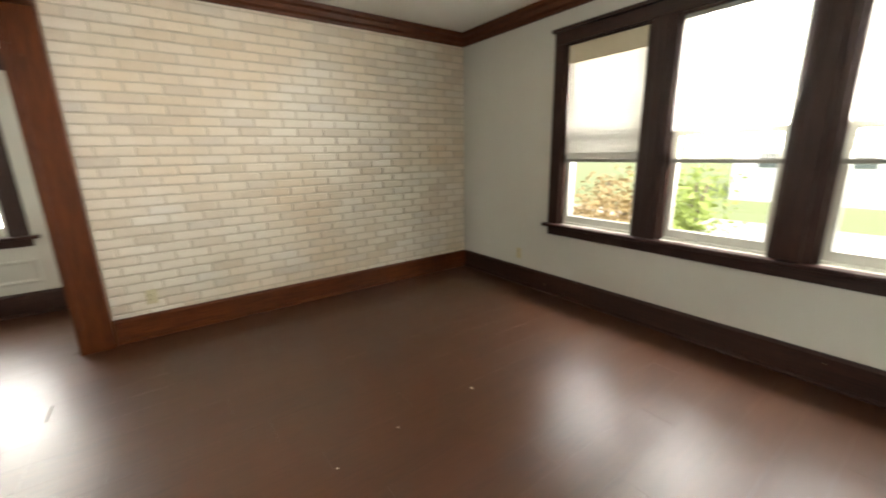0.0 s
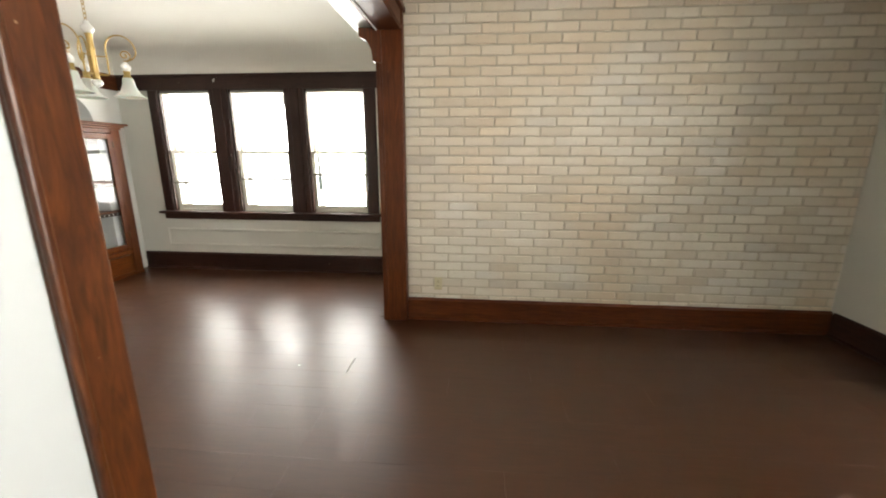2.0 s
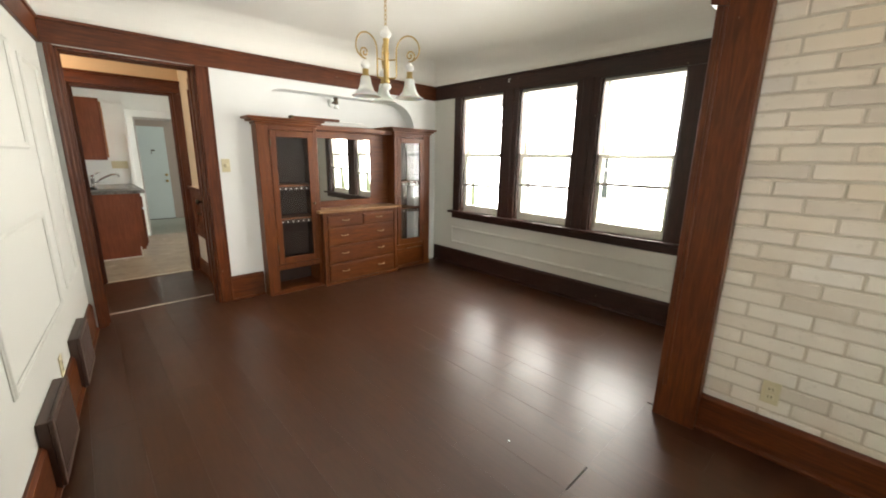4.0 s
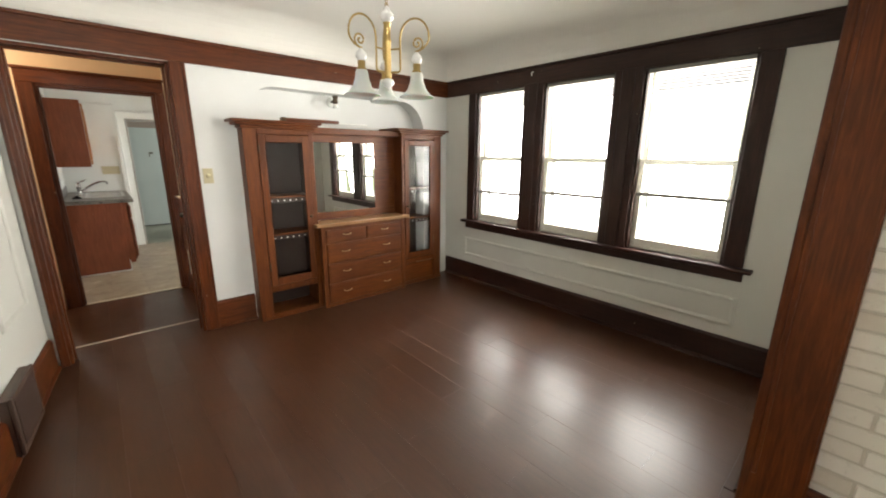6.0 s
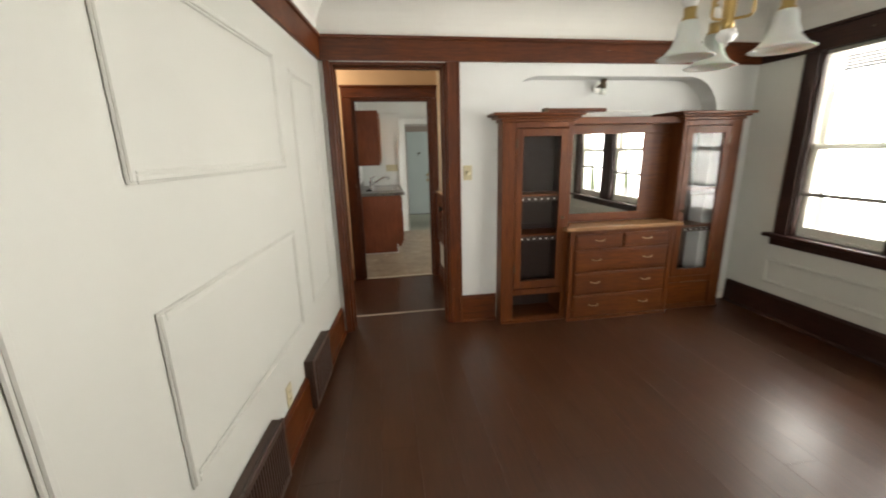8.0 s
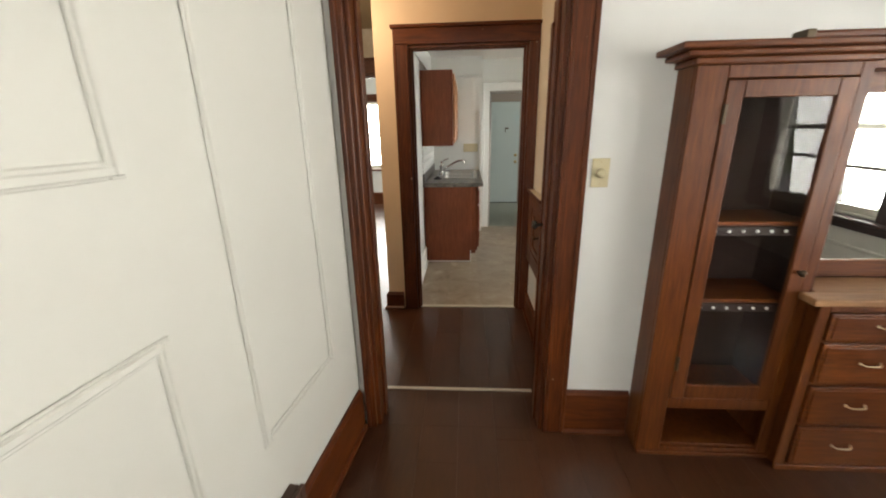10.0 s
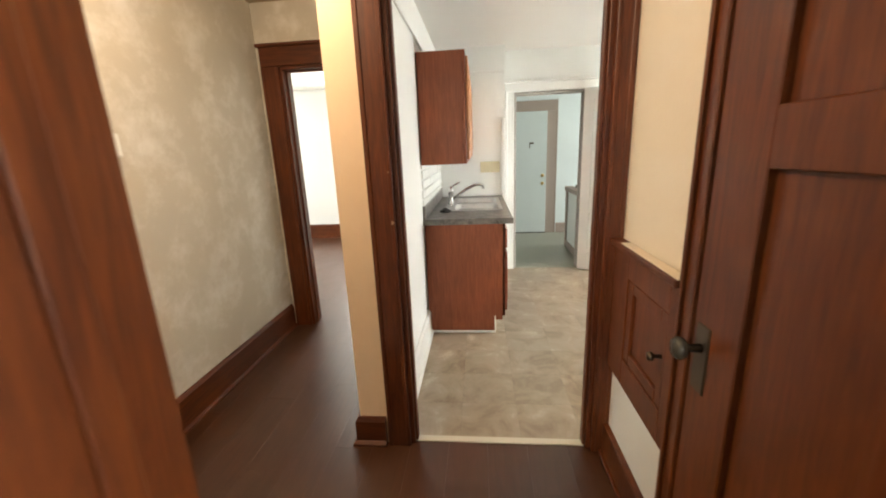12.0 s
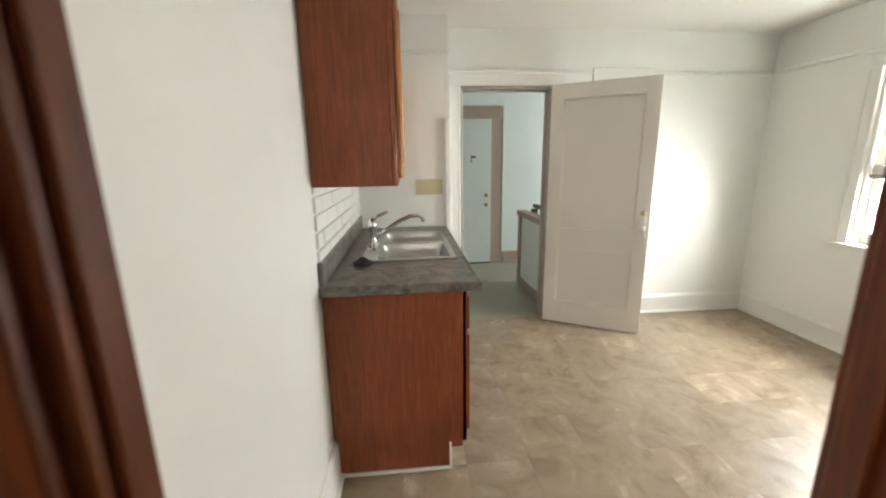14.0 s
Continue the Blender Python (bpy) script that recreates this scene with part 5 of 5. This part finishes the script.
def shrub(label, x, y, r, h, leaf, n):
    """A shrub: forked stems and many small leaf blades in clumps."""
    sh = thing("shrub", label, "shrub", (x, y, GZ), "shrubs in front of the house")
    tips = []
    bm = bmesh.new()
    for k in range(9):
        a, q = random.uniform(0, 6.28), random.uniform(0.3, 0.9)
        p0 = Vector((x, y, GZ))
        p2 = Vector((x + r * q * math.cos(a), y + r * q * math.sin(a), GZ + h * random.uniform(0.6, 1.0)))
        p1 = (p0 + p2) / 2 + Vector((random.uniform(-0.1, 0.1), random.uniform(-0.1, 0.1), 0.1))
        for t in range(9):
            s = 0.25 + 0.75 * t / 8
            tips.append((1 - s) ** 2 * p0 + 2 * s * (1 - s) * p1 + s * s * p2)
        part(tube("stem", [p0, p1, p2], 0.018, BARK, None, 6), sh)
    for k in range(n):
        c = random.choice(tips) + Vector([random.gauss(0, 0.17) for _ in range(3)])
        s = random.uniform(0.03, 0.06)
        e = Euler([random.uniform(0, 6.28) for _ in range(3)]).to_matrix()
        q = [bm.verts.new(c + e @ Vector(p)) for p in ((-s * 0.45, 0, 0), (0, -s, 0.01), (s * 0.45, 0, 0), (0, s, 0.01))]
        bm.faces.new(q)
    tagged(part(mesh_ob("leaves", bm, leaf), sh), kind="stuff")


shrub("rust and green leaved shrub before the window", 5.2, 3.15, 0.6, 2.0, LEAF_R, 5000)
shrub("bright green leafy shrub before the window", 5.9, 2.55, 0.6, 2.2, LEAF_G, 5000)

# ---- floors and brick, piece by piece ----
structure(boxes("floor_base", [(-10.5, LX + 0.2, -2.75, 6.35, -0.12, -0.020)], BLACK, bevel=0))
plank_cache = {}


def plank_mesh(l, w, name, m, t=0.018, ch=0.0004):
    key = (round(l, 3), round(w, 3), name)
    if key not in plank_cache:
        bm = bmesh.new()
        add_box(bm, -l / 2, l / 2, -w / 2, w / 2, -t, 0, bevel=ch)
        me = bpy.data.meshes.new(name)
        bm.to_mesh(me)
        bm.free()
        me.materials.append(m)
        plank_cache[key] = me
    return plank_cache[key]


rng = random.Random(4)
floor = tagged(new("floor"), "dark brown glossy board floor", "", "", "structure")


def lay(x0, x1, y0, y1, parent, w=0.19, l=1.22, gap=0.0003):
    row = math.floor(y0 / w)
    while row * w < y1:
        ya_, yb_ = max(row * w, y0), min((row + 1) * w, y1)
        off = (row * 0.437) % 1.0 * l
        k = math.floor((x0 - off) / l)
        while off + k * l < x1:
            p, q = max(off + k * l, x0), min(off + (k + 1) * l, x1)
            if q - p > 0.02 and yb_ - ya_ > 0.01:
                o = new("plank", plank_mesh(q - p - gap, yb_ - ya_ - gap, "plank", FLOOR))
                o.location = ((p + q) / 2, (ya_ + yb_) / 2, -0.0003 * rng.random())
                o.parent = parent
            k += 1
        row += 1


lay(-0.55, LX, SY, BY, floor)
lay(WX, -0.55, 0.95, DY1, floor)
lay(-0.55, OX0, BY, DY1, floor)
lay(-6.83, WX, HY0, HY1, floor)
fb = tagged(new("floor_bedroom"), "dark board floor of the bedroom", "", "", "structure")
lay(-10.3, -6.83, -2.6, 1.27, fb, 0.38, 2.44)
structure(boxes("floor_back_room", [(-10.38, KX - 0.02, 1.31, 6.2, -0.02, -0.001)], VINYL_G, bevel=0), "grey-green vinyl floor of the back room")
fk = tagged(new("floor_kitchen"), "beige mottled vinyl tile floor", "", "", "structure")
T = 0.305
i = 0
while HX0 - 0.02 - T * i > KX - 0.02:
    xq = HX0 - 0.02 - T * i
    xp = max(xq - T, KX - 0.02)
    j = 0
    while KY0 + T * j < KY1:
        yp, yq = KY0 + T * j, min(KY0 + T * (j + 1), KY1)
        o = new("tile", plank_mesh(xq - xp - 0.0003, yq - yp - 0.0003, "tile", VINYL, 0.018, 0.0003))
        o.location = ((xp + xq) / 2, (yp + yq) / 2, 0)
        o.parent = fk
        j += 1
    i += 1

# whitewashed bricks
wb = tagged(new("wall_brick"), "whitewashed brick wall in running bond", "", "", "structure")
BL, BH, MJ = 0.238, 0.0742, 0.011
brick_me = {}


def brick_mesh(l):
    key = round(l, 3)
    if key not in brick_me:
        bm = bmesh.new()
        add_box(bm, -l / 2, l / 2, 0.0, 0.03, -(BH - MJ) / 2, (BH - MJ) / 2, bevel=0.004)
        me = bpy.data.meshes.new("brick")
        bm.to_mesh(me)
        bm.free()
        me.materials.append(BRICK)
        brick_me[key] = me
    return brick_me[key]


rest = bmesh.new()
count, r = 0, 0
z = 0.165
while z + BH < LC - 0.04:
    x = OX1 + 0.012 - (BL / 2 if r % 2 else 0)
    while x < LX:
        p, q = max(x, OX1 + 0.012), min(x + BL - MJ, LX)
        if q - p > 0.02:
            yo = BY - 0.002 + rng.uniform(-0.003, 0.003)
            zc = z + (BH - MJ) / 2 + rng.uniform(-0.001, 0.001)
            if x < 2.2 and z < 1.98 and count < 300:
                o = new("brick", brick_mesh(q - p))
                o.location = ((p + q) / 2, yo, zc)
                o.rotation_euler = (rng.uniform(-0.03, 0.03), 0, rng.uniform(-0.012, 0.012))
                o.parent = wb
                count += 1
            else:
                add_box(rest, p, q, yo, yo + 0.03, zc - (BH - MJ) / 2, zc + (BH - MJ) / 2, bevel=0.004)
        x += BL
    z += BH
    r += 1
BRICK2 = BRICK.copy()
BRICK2.name = "whitewashed_brick_upper"
nt = BRICK2.node_tree
geo = nt.nodes.new("ShaderNodeNewGeometry")
for link in list(nt.links):
    if link.from_node.type == "OBJECT_INFO":
        sock = link.to_socket
        nt.links.new(geo.outputs["Random Per Island"], sock)
tagged(mesh_ob("brick_rest", rest, BRICK2, wb), kind="stuff")
# same whitewashed brick behind the sink
sb_ = bmesh.new()
z, r = 1.0, 0
while z < 1.33:
    x = -8.03 - (0.12 if r % 2 else 0)
    while x < -6.62:
        p, q = max(x, -8.03), min(x + 0.227, -6.625)
        if q - p > 0.02:
            add_box(sb_, p, q, KY0 - 0.01, KY0 + 0.012 + rng.uniform(-0.002, 0.002), z, z + 0.062, bevel=0.003)
        x += 0.238
    z += 0.073
    r += 1
tagged(structure(mesh_ob("wall_sink_brick", sb_, WHITE), "white painted brick strip behind the sink"), kind="structure")
